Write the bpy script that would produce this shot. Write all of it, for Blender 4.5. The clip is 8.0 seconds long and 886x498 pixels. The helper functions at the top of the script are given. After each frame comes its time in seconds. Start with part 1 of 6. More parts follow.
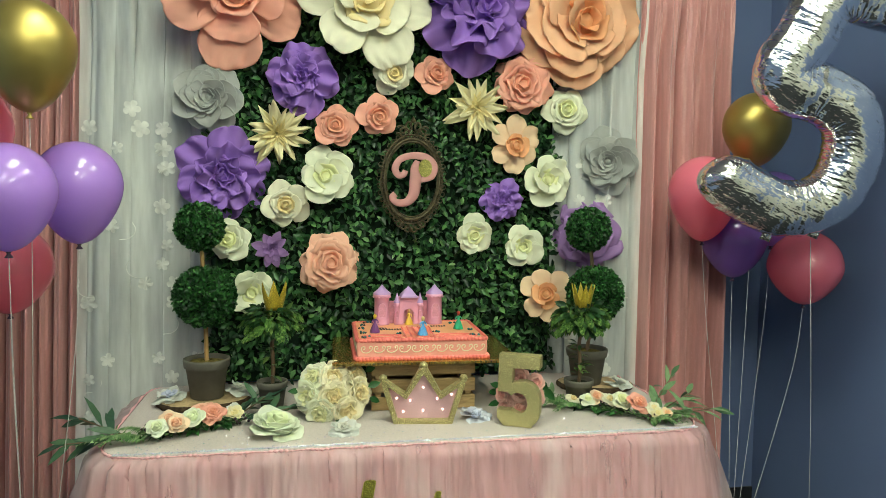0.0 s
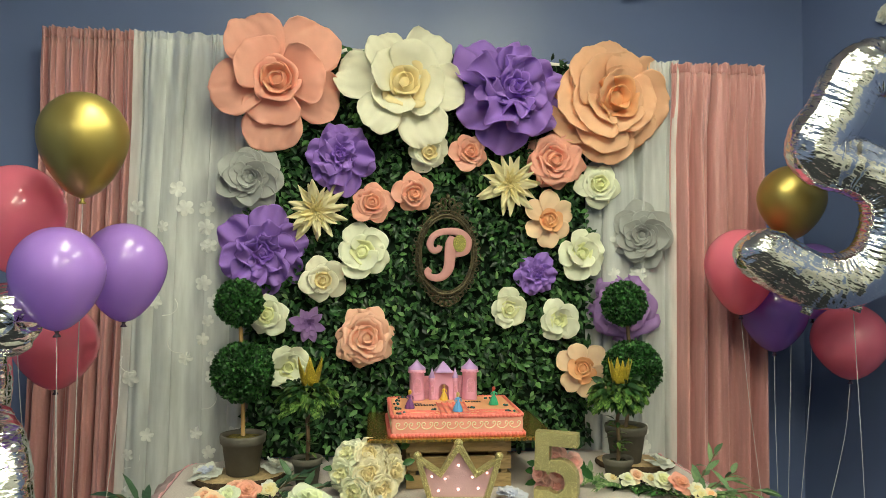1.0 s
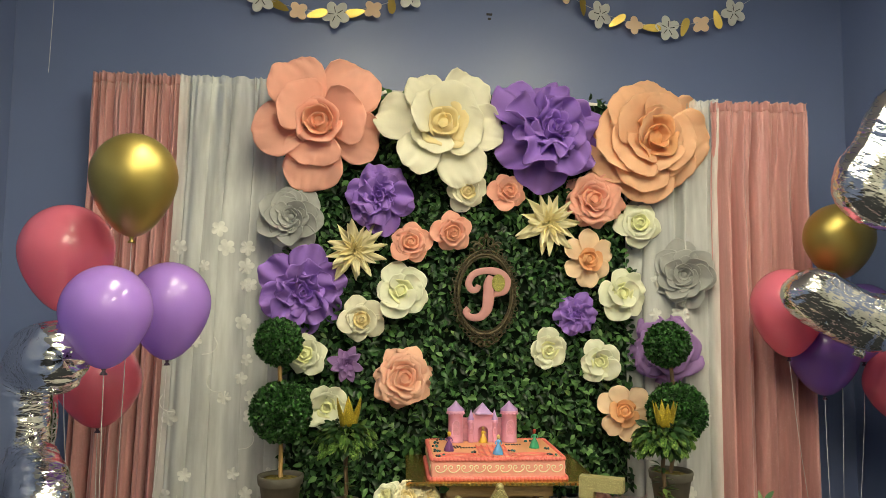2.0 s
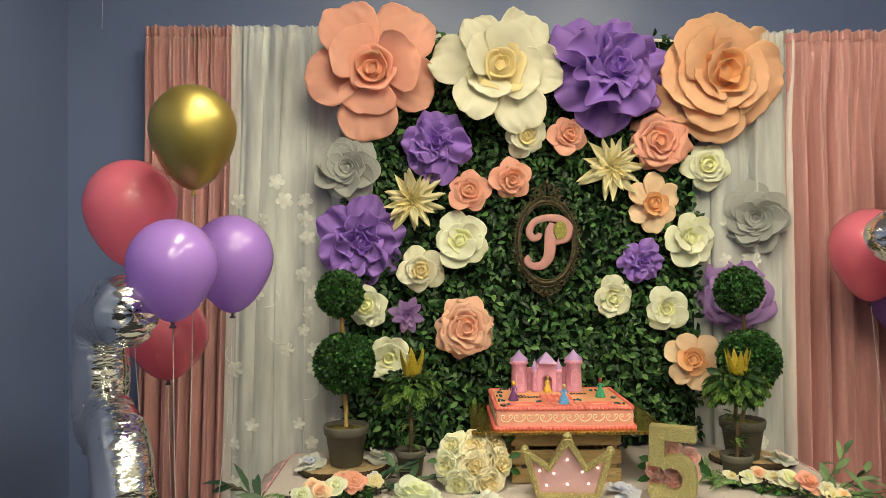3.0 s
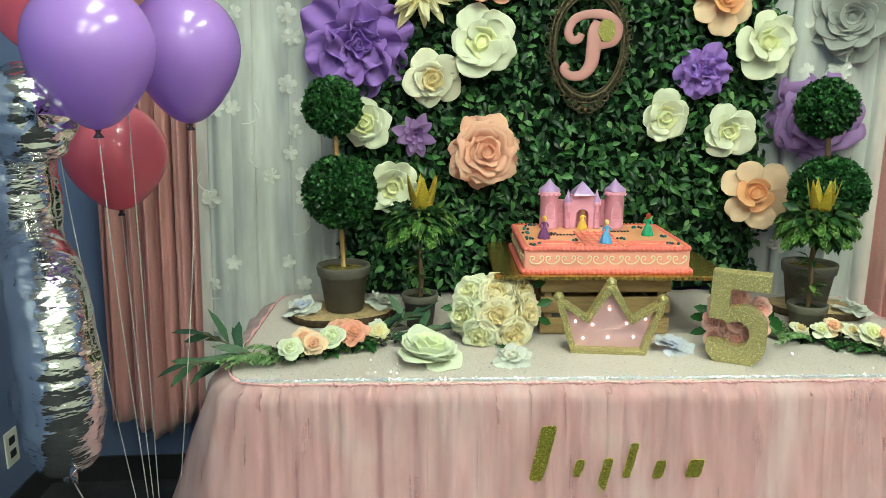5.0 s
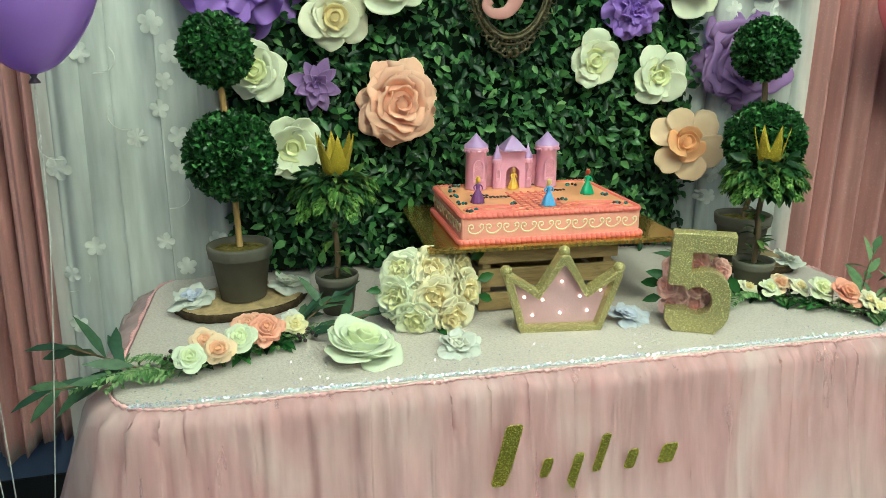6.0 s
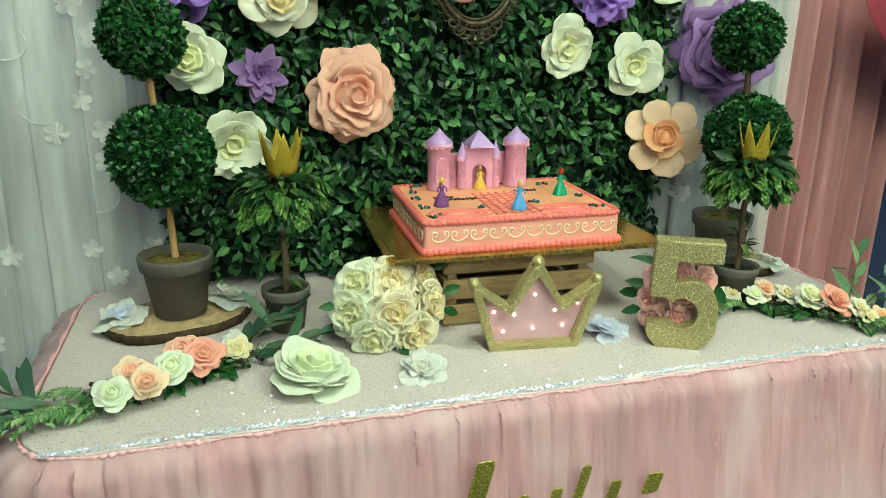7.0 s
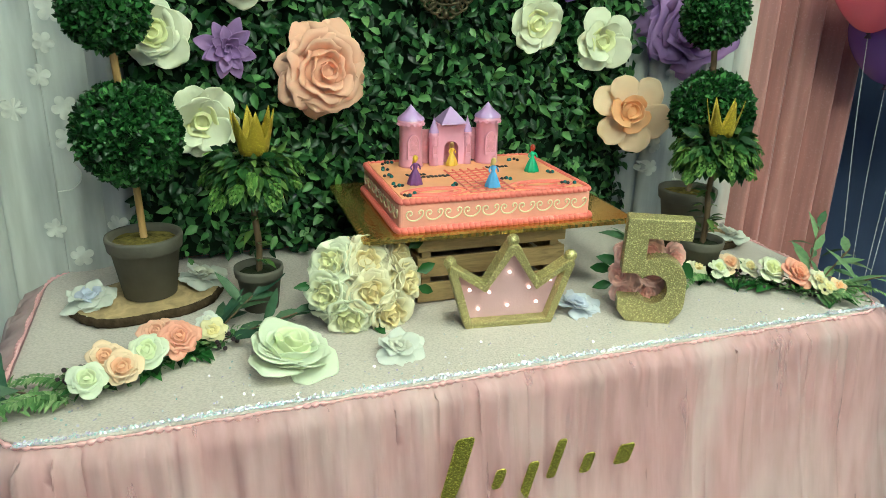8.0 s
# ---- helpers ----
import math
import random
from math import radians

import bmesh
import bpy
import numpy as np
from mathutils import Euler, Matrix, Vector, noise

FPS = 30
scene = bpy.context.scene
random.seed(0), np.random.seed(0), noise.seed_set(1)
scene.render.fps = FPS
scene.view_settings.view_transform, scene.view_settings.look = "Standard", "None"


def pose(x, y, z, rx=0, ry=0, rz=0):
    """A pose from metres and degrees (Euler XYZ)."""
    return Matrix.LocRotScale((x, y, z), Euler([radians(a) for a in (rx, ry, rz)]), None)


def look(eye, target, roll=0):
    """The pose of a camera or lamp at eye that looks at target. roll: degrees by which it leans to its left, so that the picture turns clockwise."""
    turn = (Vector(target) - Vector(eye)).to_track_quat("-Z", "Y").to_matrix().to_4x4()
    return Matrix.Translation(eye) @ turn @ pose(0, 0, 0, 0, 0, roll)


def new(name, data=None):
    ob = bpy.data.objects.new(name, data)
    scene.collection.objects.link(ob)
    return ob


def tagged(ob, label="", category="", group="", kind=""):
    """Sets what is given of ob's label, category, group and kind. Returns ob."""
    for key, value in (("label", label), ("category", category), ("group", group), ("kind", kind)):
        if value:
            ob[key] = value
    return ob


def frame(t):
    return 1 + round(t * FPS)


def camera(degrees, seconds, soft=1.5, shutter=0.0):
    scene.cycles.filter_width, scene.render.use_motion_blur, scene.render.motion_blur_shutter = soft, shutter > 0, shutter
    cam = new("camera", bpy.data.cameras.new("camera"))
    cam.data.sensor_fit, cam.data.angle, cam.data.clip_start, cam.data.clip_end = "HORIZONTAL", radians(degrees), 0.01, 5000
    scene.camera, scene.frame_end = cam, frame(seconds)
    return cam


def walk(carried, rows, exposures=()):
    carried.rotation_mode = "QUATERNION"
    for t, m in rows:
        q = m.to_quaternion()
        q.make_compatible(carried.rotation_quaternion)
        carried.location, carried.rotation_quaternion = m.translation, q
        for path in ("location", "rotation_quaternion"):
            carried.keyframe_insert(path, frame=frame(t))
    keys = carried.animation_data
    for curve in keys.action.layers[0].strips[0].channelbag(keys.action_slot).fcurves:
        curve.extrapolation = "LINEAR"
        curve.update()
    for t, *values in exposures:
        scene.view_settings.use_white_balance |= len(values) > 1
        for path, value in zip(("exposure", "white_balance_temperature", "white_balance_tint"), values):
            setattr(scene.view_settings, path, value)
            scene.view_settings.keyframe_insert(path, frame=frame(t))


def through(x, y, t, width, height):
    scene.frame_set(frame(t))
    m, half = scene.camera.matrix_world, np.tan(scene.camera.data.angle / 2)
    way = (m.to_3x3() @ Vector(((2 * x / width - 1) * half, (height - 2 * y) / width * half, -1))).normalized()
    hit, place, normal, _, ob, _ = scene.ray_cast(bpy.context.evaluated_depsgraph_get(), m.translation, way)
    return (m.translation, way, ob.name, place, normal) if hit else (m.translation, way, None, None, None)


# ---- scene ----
cam = camera(63.0, 8.0, soft=0.88)
PATH = [
    (0, (0.342, -2.794, 1.492), (0.774, -0.847, 1.35), 0.7),
    (0.5, (0.344, -2.803, 1.494), (0.721, -0.839, 1.444), 0.5),
    (1, (0.347, -2.817, 1.515), (0.678, -0.845, 1.562), 0.3),
    (1.2, (0.348, -2.812, 1.51), (0.67, -0.84, 1.598), 0.2),
    (2.3, (0.3, -2.791, 1.513), (0.501, -0.807, 1.673), 0.4),
    (2.5, (0.296, -2.779, 1.514), (0.461, -0.791, 1.649), 0.2),
    (3, (0.281, -2.742, 1.502), (0.395, -0.745, 1.528), -0.6),
    (3.5, (0.263, -2.665, 1.472), (0.327, -0.672, 1.324), -1.2),
    (4, (0.263, -2.539, 1.458), (0.281, -0.557, 1.188), -0.2),
    (4.5, (0.277, -2.402, 1.433), (0.284, -0.434, 1.08), 1.1),
    (4.7, (0.284, -2.361, 1.423), (0.31, -0.397, 1.044), 0.8),
    (5.8, (0.117, -2.02, 1.422), (0.563, -0.15, 0.873), -0.4),
    (6, (0.125, -1.963, 1.412), (0.617, -0.109, 0.847), -0.0),
    (6.5, (0.162, -1.838, 1.422), (0.702, -0.004, 0.834), 0.5),
    (7, (0.169, -1.793, 1.419), (0.763, 0.017, 0.81), 0.5),
    (7.5, (0.143, -1.781, 1.426), (0.801, -0.009, 0.773), 0.6),
    (8, (0.136, -1.777, 1.443), (0.831, -0.035, 0.749), 1.2),
]
walk(cam, [(t, look(eye, target, roll)) for t, eye, target, roll in PATH], exposures=[(0.0, -0.28, 6500, 4), (0.6, -0.28, 6550, 5), (1.1, -0.28, 7100, 12), (2.3, -0.30, 7550, 18), (3.0, -0.28, 7650, 19), (3.5, -0.18, 6750, 9), (4.0, -0.10, 6500, 4), (4.5, -0.08, 6400, 3), (6.0, -0.08, 6050, -5), (8.0, -0.06, 6050, -5)])

# ---- light: unseen fluorescent fixtures under the ceiling; the rear four are added frontal fill ----
LAMP_POWER = 30.0
LAMPS = ((0.34, -1.60), (1.42, -1.60), (0.34, -3.3), (1.42, -3.3), (0.34, -4.6), (1.42, -4.6))
LAMP_COLOUR = (0.95, 1.0, 0.82)
world = bpy.data.worlds.new("world")
scene.world = world
world.use_nodes = True
world.node_tree.nodes["Background"].inputs[0].default_value = (0.5, 0.5, 0.5, 1)
world.node_tree.nodes["Background"].inputs[1].default_value = 0.01

# ---- the plan, in metres ----
WALL_Y, LEFT_X, RIGHT_X, FRONT_Y, CEIL_Z = 0.25, -1.06, 2.58, -5.4, 3.05
TABLE_Z = 0.76
TABLE = pose(0.765, -0.32, 0, 0, 0, -2.0)
PANEL = (0.065, 1.44, 0.785, 2.36)          # x0, x1, z0, z1 of the leaf wall
rnd = random.Random(5)


# ---- materials ----
def shader(name):
    m = bpy.data.materials.new(name)
    m.use_nodes = True
    return m, m.node_tree, m.node_tree.nodes["Principled BSDF"]


def node(tree, kind, **sockets):
    n = tree.nodes.new(kind)
    for key, value in sockets.items():
        n.inputs[key.replace("_", " ")].default_value = value
    return n


def ramp(tree, source, stops):
    r = tree.nodes.new("ShaderNodeValToRGB")
    while len(r.color_ramp.elements) < len(stops):
        r.color_ramp.elements.new(0.5)
    for e, (p, c) in zip(r.color_ramp.elements, stops):
        e.position, e.color = p, (*c, 1)
    tree.links.new(source, r.inputs[0])
    return r.outputs[0]


def coords(tree, stretch=(1, 1, 1)):
    c = tree.nodes.new("ShaderNodeTexCoord")
    m = tree.nodes.new("ShaderNodeMapping")
    m.inputs["Scale"].default_value = stretch
    tree.links.new(c.outputs["Object"], m.inputs[0])
    return m.outputs[0]


def shade(c, k):
    return tuple(min(1, max(0, v * k)) for v in c)


def bumped(tree, bsdf, height, strength, distance):
    b = tree.nodes.new("ShaderNodeBump")
    b.inputs["Strength"].default_value, b.inputs["Distance"].default_value = strength, distance
    tree.links.new(height, b.inputs["Height"])
    tree.links.new(b.outputs[0], bsdf.inputs["Normal"])


def plain(name, colour, rough=0.6, var=0.12, scale=18.0, fine=220.0, bump=0.25, metal=0.0, coat=0.0, stretch=(1, 1, 1), through=0.0, each=0.0):
    """A surface with broad blotches and fine grain."""
    m, t, p = shader(name)
    v = coords(t, stretch)
    broad, grain = node(t, "ShaderNodeTexNoise", Scale=scale, Detail=4.0), node(t, "ShaderNodeTexNoise", Scale=fine, Detail=3.0)
    for n in (broad, grain):
        t.links.new(v, n.inputs["Vector"])
    col = ramp(t, broad.outputs[0], [(0.3, shade(colour, 1 - var)), (0.7, shade(colour, 1 + var * 0.6))])
    if each:
        info = t.nodes.new("ShaderNodeObjectInfo")
        hsv = t.nodes.new("ShaderNodeHueSaturation")
        rng = node(t, "ShaderNodeMapRange", To_Min=1 - each, To_Max=1 + each)
        t.links.new(info.outputs["Random"], rng.inputs[0])
        t.links.new(rng.outputs[0], hsv.inputs["Value"])
        t.links.new(col, hsv.inputs["Color"])
        col = hsv.outputs[0]
    t.links.new(col, p.inputs["Base Color"])
    p.inputs["Roughness"].default_value, p.inputs["Metallic"].default_value = rough, metal
    p.inputs["Coat Weight"].default_value = coat
    p.inputs["Specular IOR Level"].default_value = 0.2 if rough > 0.64 else 0.5
    if bump:
        bumped(t, p, grain.outputs[0], bump, 0.002)
    if through:
        tr, mix = t.nodes.new("ShaderNodeBsdfTranslucent"), t.nodes.new("ShaderNodeMixShader")
        mix.inputs[0].default_value = through
        t.links.new(col, tr.inputs[0])
        t.links.new(p.outputs[0], mix.inputs[1])
        t.links.new(tr.outputs[0], mix.inputs[2])
        t.links.new(mix.outputs[0], t.nodes["Material Output"].inputs[0])
    return m


def foam(name, colour):
    return plain(name, colour, 0.66, 0.05, 14, 60, 0.35, through=0.34, each=0.04)


def leafy(name, stops, rough=0.42, single=False):
    """Leaves: every leaf of the mesh takes a colour of its own; single: every object."""
    m, t, p = shader(name)
    own = t.nodes.new("ShaderNodeObjectInfo").outputs["Random"] if single else t.nodes.new("ShaderNodeNewGeometry").outputs["Random Per Island"]
    col = ramp(t, own, stops)
    n = node(t, "ShaderNodeTexNoise", Scale=90.0, Detail=3.0)
    t.links.new(coords(t), n.inputs["Vector"])
    mix = t.nodes.new("ShaderNodeMix")
    mix.data_type, mix.blend_type = "RGBA", "MULTIPLY"
    mix.inputs[0].default_value = 0.5
    t.links.new(col, mix.inputs[6])
    t.links.new(ramp(t, n.outputs[0], [(0.3, (0.55, 0.6, 0.5)), (0.7, (1.2, 1.15, 1.0))]), mix.inputs[7])
    t.links.new(mix.outputs[2], p.inputs["Base Color"])
    p.inputs["Roughness"].default_value, p.inputs["Specular IOR Level"].default_value = rough, 0.28
    tr, ms = t.nodes.new("ShaderNodeBsdfTranslucent"), t.nodes.new("ShaderNodeMixShader")
    ms.inputs[0].default_value = 0.12
    t.links.new(mix.outputs[2], tr.inputs[0])
    t.links.new(p.outputs[0], ms.inputs[1])
    t.links.new(tr.outputs[0], ms.inputs[2])
    t.links.new(ms.outputs[0], t.nodes["Material Output"].inputs[0])
    return m


def glitter(name, dark, light, size=900.0, metal=0.75, rough=0.32):
    m, t, p = shader(name)
    v = coords(t)
    cell = node(t, "ShaderNodeTexVoronoi", Scale=size)
    t.links.new(v, cell.inputs["Vector"])
    sep = t.nodes.new("ShaderNodeSeparateColor")
    t.links.new(cell.outputs["Color"], sep.inputs[0])
    t.links.new(ramp(t, sep.outputs[0], [(0.0, dark), (0.6, shade(light, 0.62)), (0.86, light), (1.0, shade(light, 1.7))]), p.inputs["Base Color"])
    p.inputs["Metallic"].default_value, p.inputs["Roughness"].default_value = metal, rough
    bumped(t, p, sep.outputs[1], 0.9, 0.0012)
    return m


def sheer(name, colour, cover, stretch=(1, 1, 1), soft=0.5, vary=0.1, patch=None):
    """Thin net: part of the light goes straight through."""
    m, t, p = shader(name)
    n = node(t, "ShaderNodeTexNoise", Scale=22.0, Detail=4.0)
    t.links.new(coords(t, stretch), n.inputs["Vector"])
    col = ramp(t, n.outputs[0], [(0.3, shade(colour, 0.85)), (0.7, colour)])
    tr = t.nodes.new("ShaderNodeBsdfTranslucent")
    tr.inputs[0].default_value = (*colour, 1)
    if patch:                                 # paler drifts where the layers bunch up
        drift = node(t, "ShaderNodeTexNoise", Scale=3.0, Detail=3.0, Distortion=0.8)
        t.links.new(coords(t, (1.6, 0.6, 0.7)), drift.inputs["Vector"])
        blend = t.nodes.new("ShaderNodeMix")
        blend.data_type = "RGBA"
        t.links.new(ramp(t, drift.outputs[0], [(0.42, (0, 0, 0)), (0.66, (1, 1, 1))]), blend.inputs[0])
        t.links.new(col, blend.inputs[6])
        blend.inputs[7].default_value = (*patch, 1)
        col = blend.outputs[2]
        t.links.new(col, tr.inputs[0])
    t.links.new(col, p.inputs["Base Color"])
    p.inputs["Roughness"].default_value = 0.8
    clear = t.nodes.new("ShaderNodeBsdfTransparent")
    a, b = t.nodes.new("ShaderNodeMixShader"), t.nodes.new("ShaderNodeMixShader")
    a.inputs[0].default_value = soft
    t.links.new(p.outputs[0], a.inputs[1])
    t.links.new(tr.outputs[0], a.inputs[2])
    rng = node(t, "ShaderNodeMapRange", From_Min=0.3, From_Max=0.7, To_Min=cover - vary, To_Max=cover + vary)
    t.links.new(n.outputs[0], rng.inputs[0])
    t.links.new(rng.outputs[0], b.inputs[0])
    t.links.new(clear.outputs[0], b.inputs[1])
    t.links.new(a.outputs[0], b.inputs[2])
    t.links.new(b.outputs[0], t.nodes["Material Output"].inputs[0])
    return m


def satin(name, colour):
    """Rose curtain cloth: vertical streaks paint in the folds' light and dark; with tiny sequins."""
    m, t, p = shader(name)
    fold_streak = node(t, "ShaderNodeTexNoise", Scale=30.0, Detail=5.0)
    t.links.new(coords(t, (1.6, 1.6, 0.12)), fold_streak.inputs["Vector"])
    cell = node(t, "ShaderNodeTexVoronoi", Scale=260.0)
    t.links.new(coords(t), cell.inputs["Vector"])
    sep = t.nodes.new("ShaderNodeSeparateColor")
    t.links.new(cell.outputs["Color"], sep.inputs[0])
    base = ramp(t, fold_streak.outputs[0], [(0.3, shade(colour, 0.84)), (0.7, shade(colour, 1.12))])
    mix = t.nodes.new("ShaderNodeMix")
    mix.data_type, mix.blend_type = "RGBA", "SCREEN"
    t.links.new(ramp(t, sep.outputs[0], [(0.88, (0, 0, 0)), (1.0, (0.14, 0.14, 0.14))]), mix.inputs[0])
    t.links.new(base, mix.inputs[6])
    mix.inputs[7].default_value = (0.8, 0.6, 0.58, 1)
    t.links.new(mix.outputs[2], p.inputs["Base Color"])
    p.inputs["Roughness"].default_value, p.inputs["Sheen Weight"].default_value = 0.34, 0.35
    bumped(t, p, sep.outputs[1], 0.25, 0.0015)
    return m


def glow(name, colour, strength):
    m, t, p = shader(name)
    p.inputs["Base Color"].default_value = (*colour, 1)
    p.inputs["Emission Color"].default_value, p.inputs["Emission Strength"].default_value = (*colour, 1), strength
    return m


def foil(name):
    m, t, p = shader(name)
    n, w = node(t, "ShaderNodeTexNoise", Scale=7.0, Detail=2.0, Distortion=0.6), node(t, "ShaderNodeTexNoise", Scale=24.0, Detail=2.0)
    t.links.new(coords(t), n.inputs["Vector"])
    t.links.new(coords(t, (1, 1, 3)), w.inputs["Vector"])
    add = t.nodes.new("ShaderNodeMath")
    t.links.new(n.outputs[0], add.inputs[0])
    t.links.new(w.outputs[0], add.inputs[1])
    t.links.new(ramp(t, n.outputs[0], [(0.3, (0.72, 0.72, 0.72)), (0.7, (0.84, 0.84, 0.83))]), p.inputs["Base Color"])
    p.inputs["Metallic"].default_value, p.inputs["Roughness"].default_value = 1.0, 0.09
    bumped(t, p, add.outputs[0], 0.6, 0.010)
    return m


def sequin(name, stops):
    """Flat shiny scales, each of a colour of its own."""
    m, t, p = shader(name)
    t.links.new(ramp(t, t.nodes.new("ShaderNodeNewGeometry").outputs["Random Per Island"], stops), p.inputs["Base Color"])
    p.inputs["Metallic"].default_value, p.inputs["Roughness"].default_value = 0.35, 0.20
    return m


def boucle(name, colour):
    """Looped yarn: rows of small knots, paler on their tops, the shade between them put into the colour."""
    m, t, p = shader(name)
    knots, drift, hair = node(t, "ShaderNodeTexVoronoi", Scale=210.0), node(t, "ShaderNodeTexNoise", Scale=4.0, Detail=3.0), node(t, "ShaderNodeTexNoise", Scale=700.0, Detail=2.0)
    t.links.new(coords(t, (0.8, 1.25, 1.0)), knots.inputs["Vector"])
    for n in (drift, hair):
        t.links.new(coords(t), n.inputs["Vector"])
    mix = t.nodes.new("ShaderNodeMix")
    mix.data_type, mix.blend_type = "RGBA", "MULTIPLY"
    mix.inputs[0].default_value = 1.0
    t.links.new(ramp(t, knots.outputs["Distance"], [(0.08, shade(colour, 1.06)), (0.45, shade(colour, 0.98)), (0.75, shade(colour, 0.84))]), mix.inputs[6])
    t.links.new(ramp(t, drift.outputs[0], [(0.3, (0.93, 0.93, 0.93)), (0.7, (1.0, 1.0, 1.0))]), mix.inputs[7])
    t.links.new(mix.outputs[2], p.inputs["Base Color"])
    p.inputs["Roughness"].default_value, p.inputs["Sheen Weight"].default_value = 0.62, 0.25
    sub = t.nodes.new("ShaderNodeMath")
    sub.operation = "SUBTRACT"
    t.links.new(hair.outputs[0], sub.inputs[0])
    t.links.new(knots.outputs["Distance"], sub.inputs[1])
    bumped(t, p, sub.outputs[0], 0.5, 0.002)
    return m


def wood(name, colour, stretch=(2, 14, 14)):
    m, t, p = shader(name)
    v = coords(t, stretch)
    a, b = node(t, "ShaderNodeTexNoise", Scale=6.0, Detail=6.0, Distortion=1.2), node(t, "ShaderNodeTexNoise", Scale=45.0, Detail=3.0)
    for n in (a, b):
        t.links.new(v, n.inputs["Vector"])
    t.links.new(ramp(t, a.outputs[0], [(0.3, shade(colour, 0.62)), (0.55, colour), (0.75, shade(colour, 1.25))]), p.inputs["Base Color"])
    p.inputs["Roughness"].default_value = 0.62
    bumped(t, p, b.outputs[0], 0.3, 0.002)
    return m


M_WALL = plain("blue grey wall paint", (0.132, 0.178, 0.325), 0.36, 0.05, 1.2, 260, 0.12)
M_GREIGE = plain("warm grey of unseen walls", (0.42, 0.42, 0.375), 0.6, 0.05, 1.2, 260, 0.12)
M_CEIL = plain("white ceiling board", (0.75, 0.74, 0.70), 0.8, 0.04, 3, 120, 0.4)
M_FLOOR = plain("dark carpet", (0.035, 0.037, 0.042), 0.95, 0.3, 8, 400, 0.8)
M_TRIM = plain("dark vinyl skirting", (0.02, 0.021, 0.025), 0.5, 0.15)
M_WHITE = plain("white plastic", (0.75, 0.73, 0.66), 0.4, 0.05)
M_LAMP = glow("lamp diffuser", LAMP_COLOUR, LAMP_POWER)
M_SATIN = satin("rose satin", (0.55, 0.26, 0.247))
M_SHEER = sheer("white voile", (0.90, 0.92, 0.885), 0.60, (1.5, 1.5, 0.2), 0.10, 0.05)
M_EMB = sheer("white embroidery", (0.97, 0.97, 0.90), 0.77, (1, 1, 1), 0.10, 0.11)
M_TULLE = sheer("pink tulle", (0.90, 0.64, 0.66), 0.38, (1.3, 0.6, 0.12), 0.4, 0.055, (0.90, 0.78, 0.78))
M_TULLE_IN = plain("pink skirt lining", (0.80, 0.46, 0.48), 0.85, 0.05, 5, 60, 0.1, stretch=(1.4, 0.4, 0.12))
M_CLOTH = boucle("ivory boucle tablecloth", (0.622, 0.538, 0.494))
M_SEQUIN = sequin("iridescent sequins", [(0.0, (0.80, 0.80, 0.82)), (0.22, (0.45, 0.76, 0.74)), (0.40, (0.82, 0.78, 0.84)), (0.70, (0.70, 0.60, 0.86)), (1.0, (0.92, 0.88, 0.88))])
M_GOLDG = glitter("gold glitter", (0.30, 0.26, 0.10), (0.66, 0.58, 0.27), 620, 0.45, 0.38)
M_NAMEG = glitter("gold glitter card", (0.22, 0.20, 0.02), (0.60, 0.56, 0.11), 520, 0.55, 0.35)
M_GOLDFOIL = plain("gold foil board", (0.52, 0.36, 0.10), 0.17, 0.12, 12, 90, 0.3, metal=0.85)
M_FOIL = foil("silver foil")
# the palest stops put bluish highlights into the leaf colours
LEAF_STOPS = [(0.0, (0.005, 0.019, 0.008)), (0.40, (0.017, 0.060, 0.022)), (0.74, (0.050, 0.145, 0.046)), (0.95, (0.10, 0.24, 0.075)), (1.0, (0.17, 0.31, 0.12))]
M_LEAF, M_LEAF_ONE = leafy("boxwood leaves", LEAF_STOPS, 0.30), leafy("boxwood leaf", LEAF_STOPS, 0.30, True)
# last stops: paler leaf tips that also paint in highlights
M_BALL = leafy("topiary leaves", [(0.0, (0.004, 0.020, 0.006)), (0.5, (0.016, 0.075, 0.018)), (0.85, (0.055, 0.19, 0.050)), (1.0, (0.12, 0.30, 0.09))], 0.36)
M_HOP = leafy("hop leaves", [(0.0, (0.008, 0.034, 0.012)), (0.6, (0.030, 0.095, 0.024)), (1.0, (0.17, 0.27, 0.07))])
M_CONE = leafy("hop cone scales", [(0.0, (0.045, 0.12, 0.025)), (0.6, (0.10, 0.22, 0.045)), (1.0, (0.24, 0.37, 0.10))], 0.40)
M_EUC = leafy("grey green leaves", [(0.0, (0.016, 0.048, 0.034)), (0.6, (0.035, 0.088, 0.056)), (1.0, (0.08, 0.15, 0.08))])
M_FERN = leafy("pale fern", [(0.0, (0.06, 0.15, 0.05)), (0.5, (0.15, 0.29, 0.11)), (1.0, (0.34, 0.46, 0.24))])
M_SPRAY = leafy("soft green sprays", [(0.0, (0.05, 0.12, 0.06)), (0.5, (0.11, 0.21, 0.11)), (1.0, (0.22, 0.33, 0.17))])
M_BACK = plain("near black green backing and filling", (0.006, 0.016, 0.008), 0.9, 0.3)
M_POT = plain("grey terracotta", (0.125, 0.115, 0.095), 0.8, 0.14, 22, 180, 0.4)
M_MOSS = plain("dry moss", (0.15, 0.12, 0.03), 0.95, 0.75, 50, 300, 1.0)
M_SOIL = plain("dark soil", (0.02, 0.025, 0.012), 0.95, 0.3, 40, 200, 0.8)
M_CANE = wood("bamboo cane", (0.42, 0.25, 0.09), (14, 14, 2))
M_TRUNK = wood("brown stem", (0.14, 0.085, 0.045), (14, 14, 2))
M_CRATE = wood("pine crate", (0.40, 0.27, 0.12))
M_SLICE = wood("cut wood", (0.50, 0.36, 0.19), (4, 4, 9))
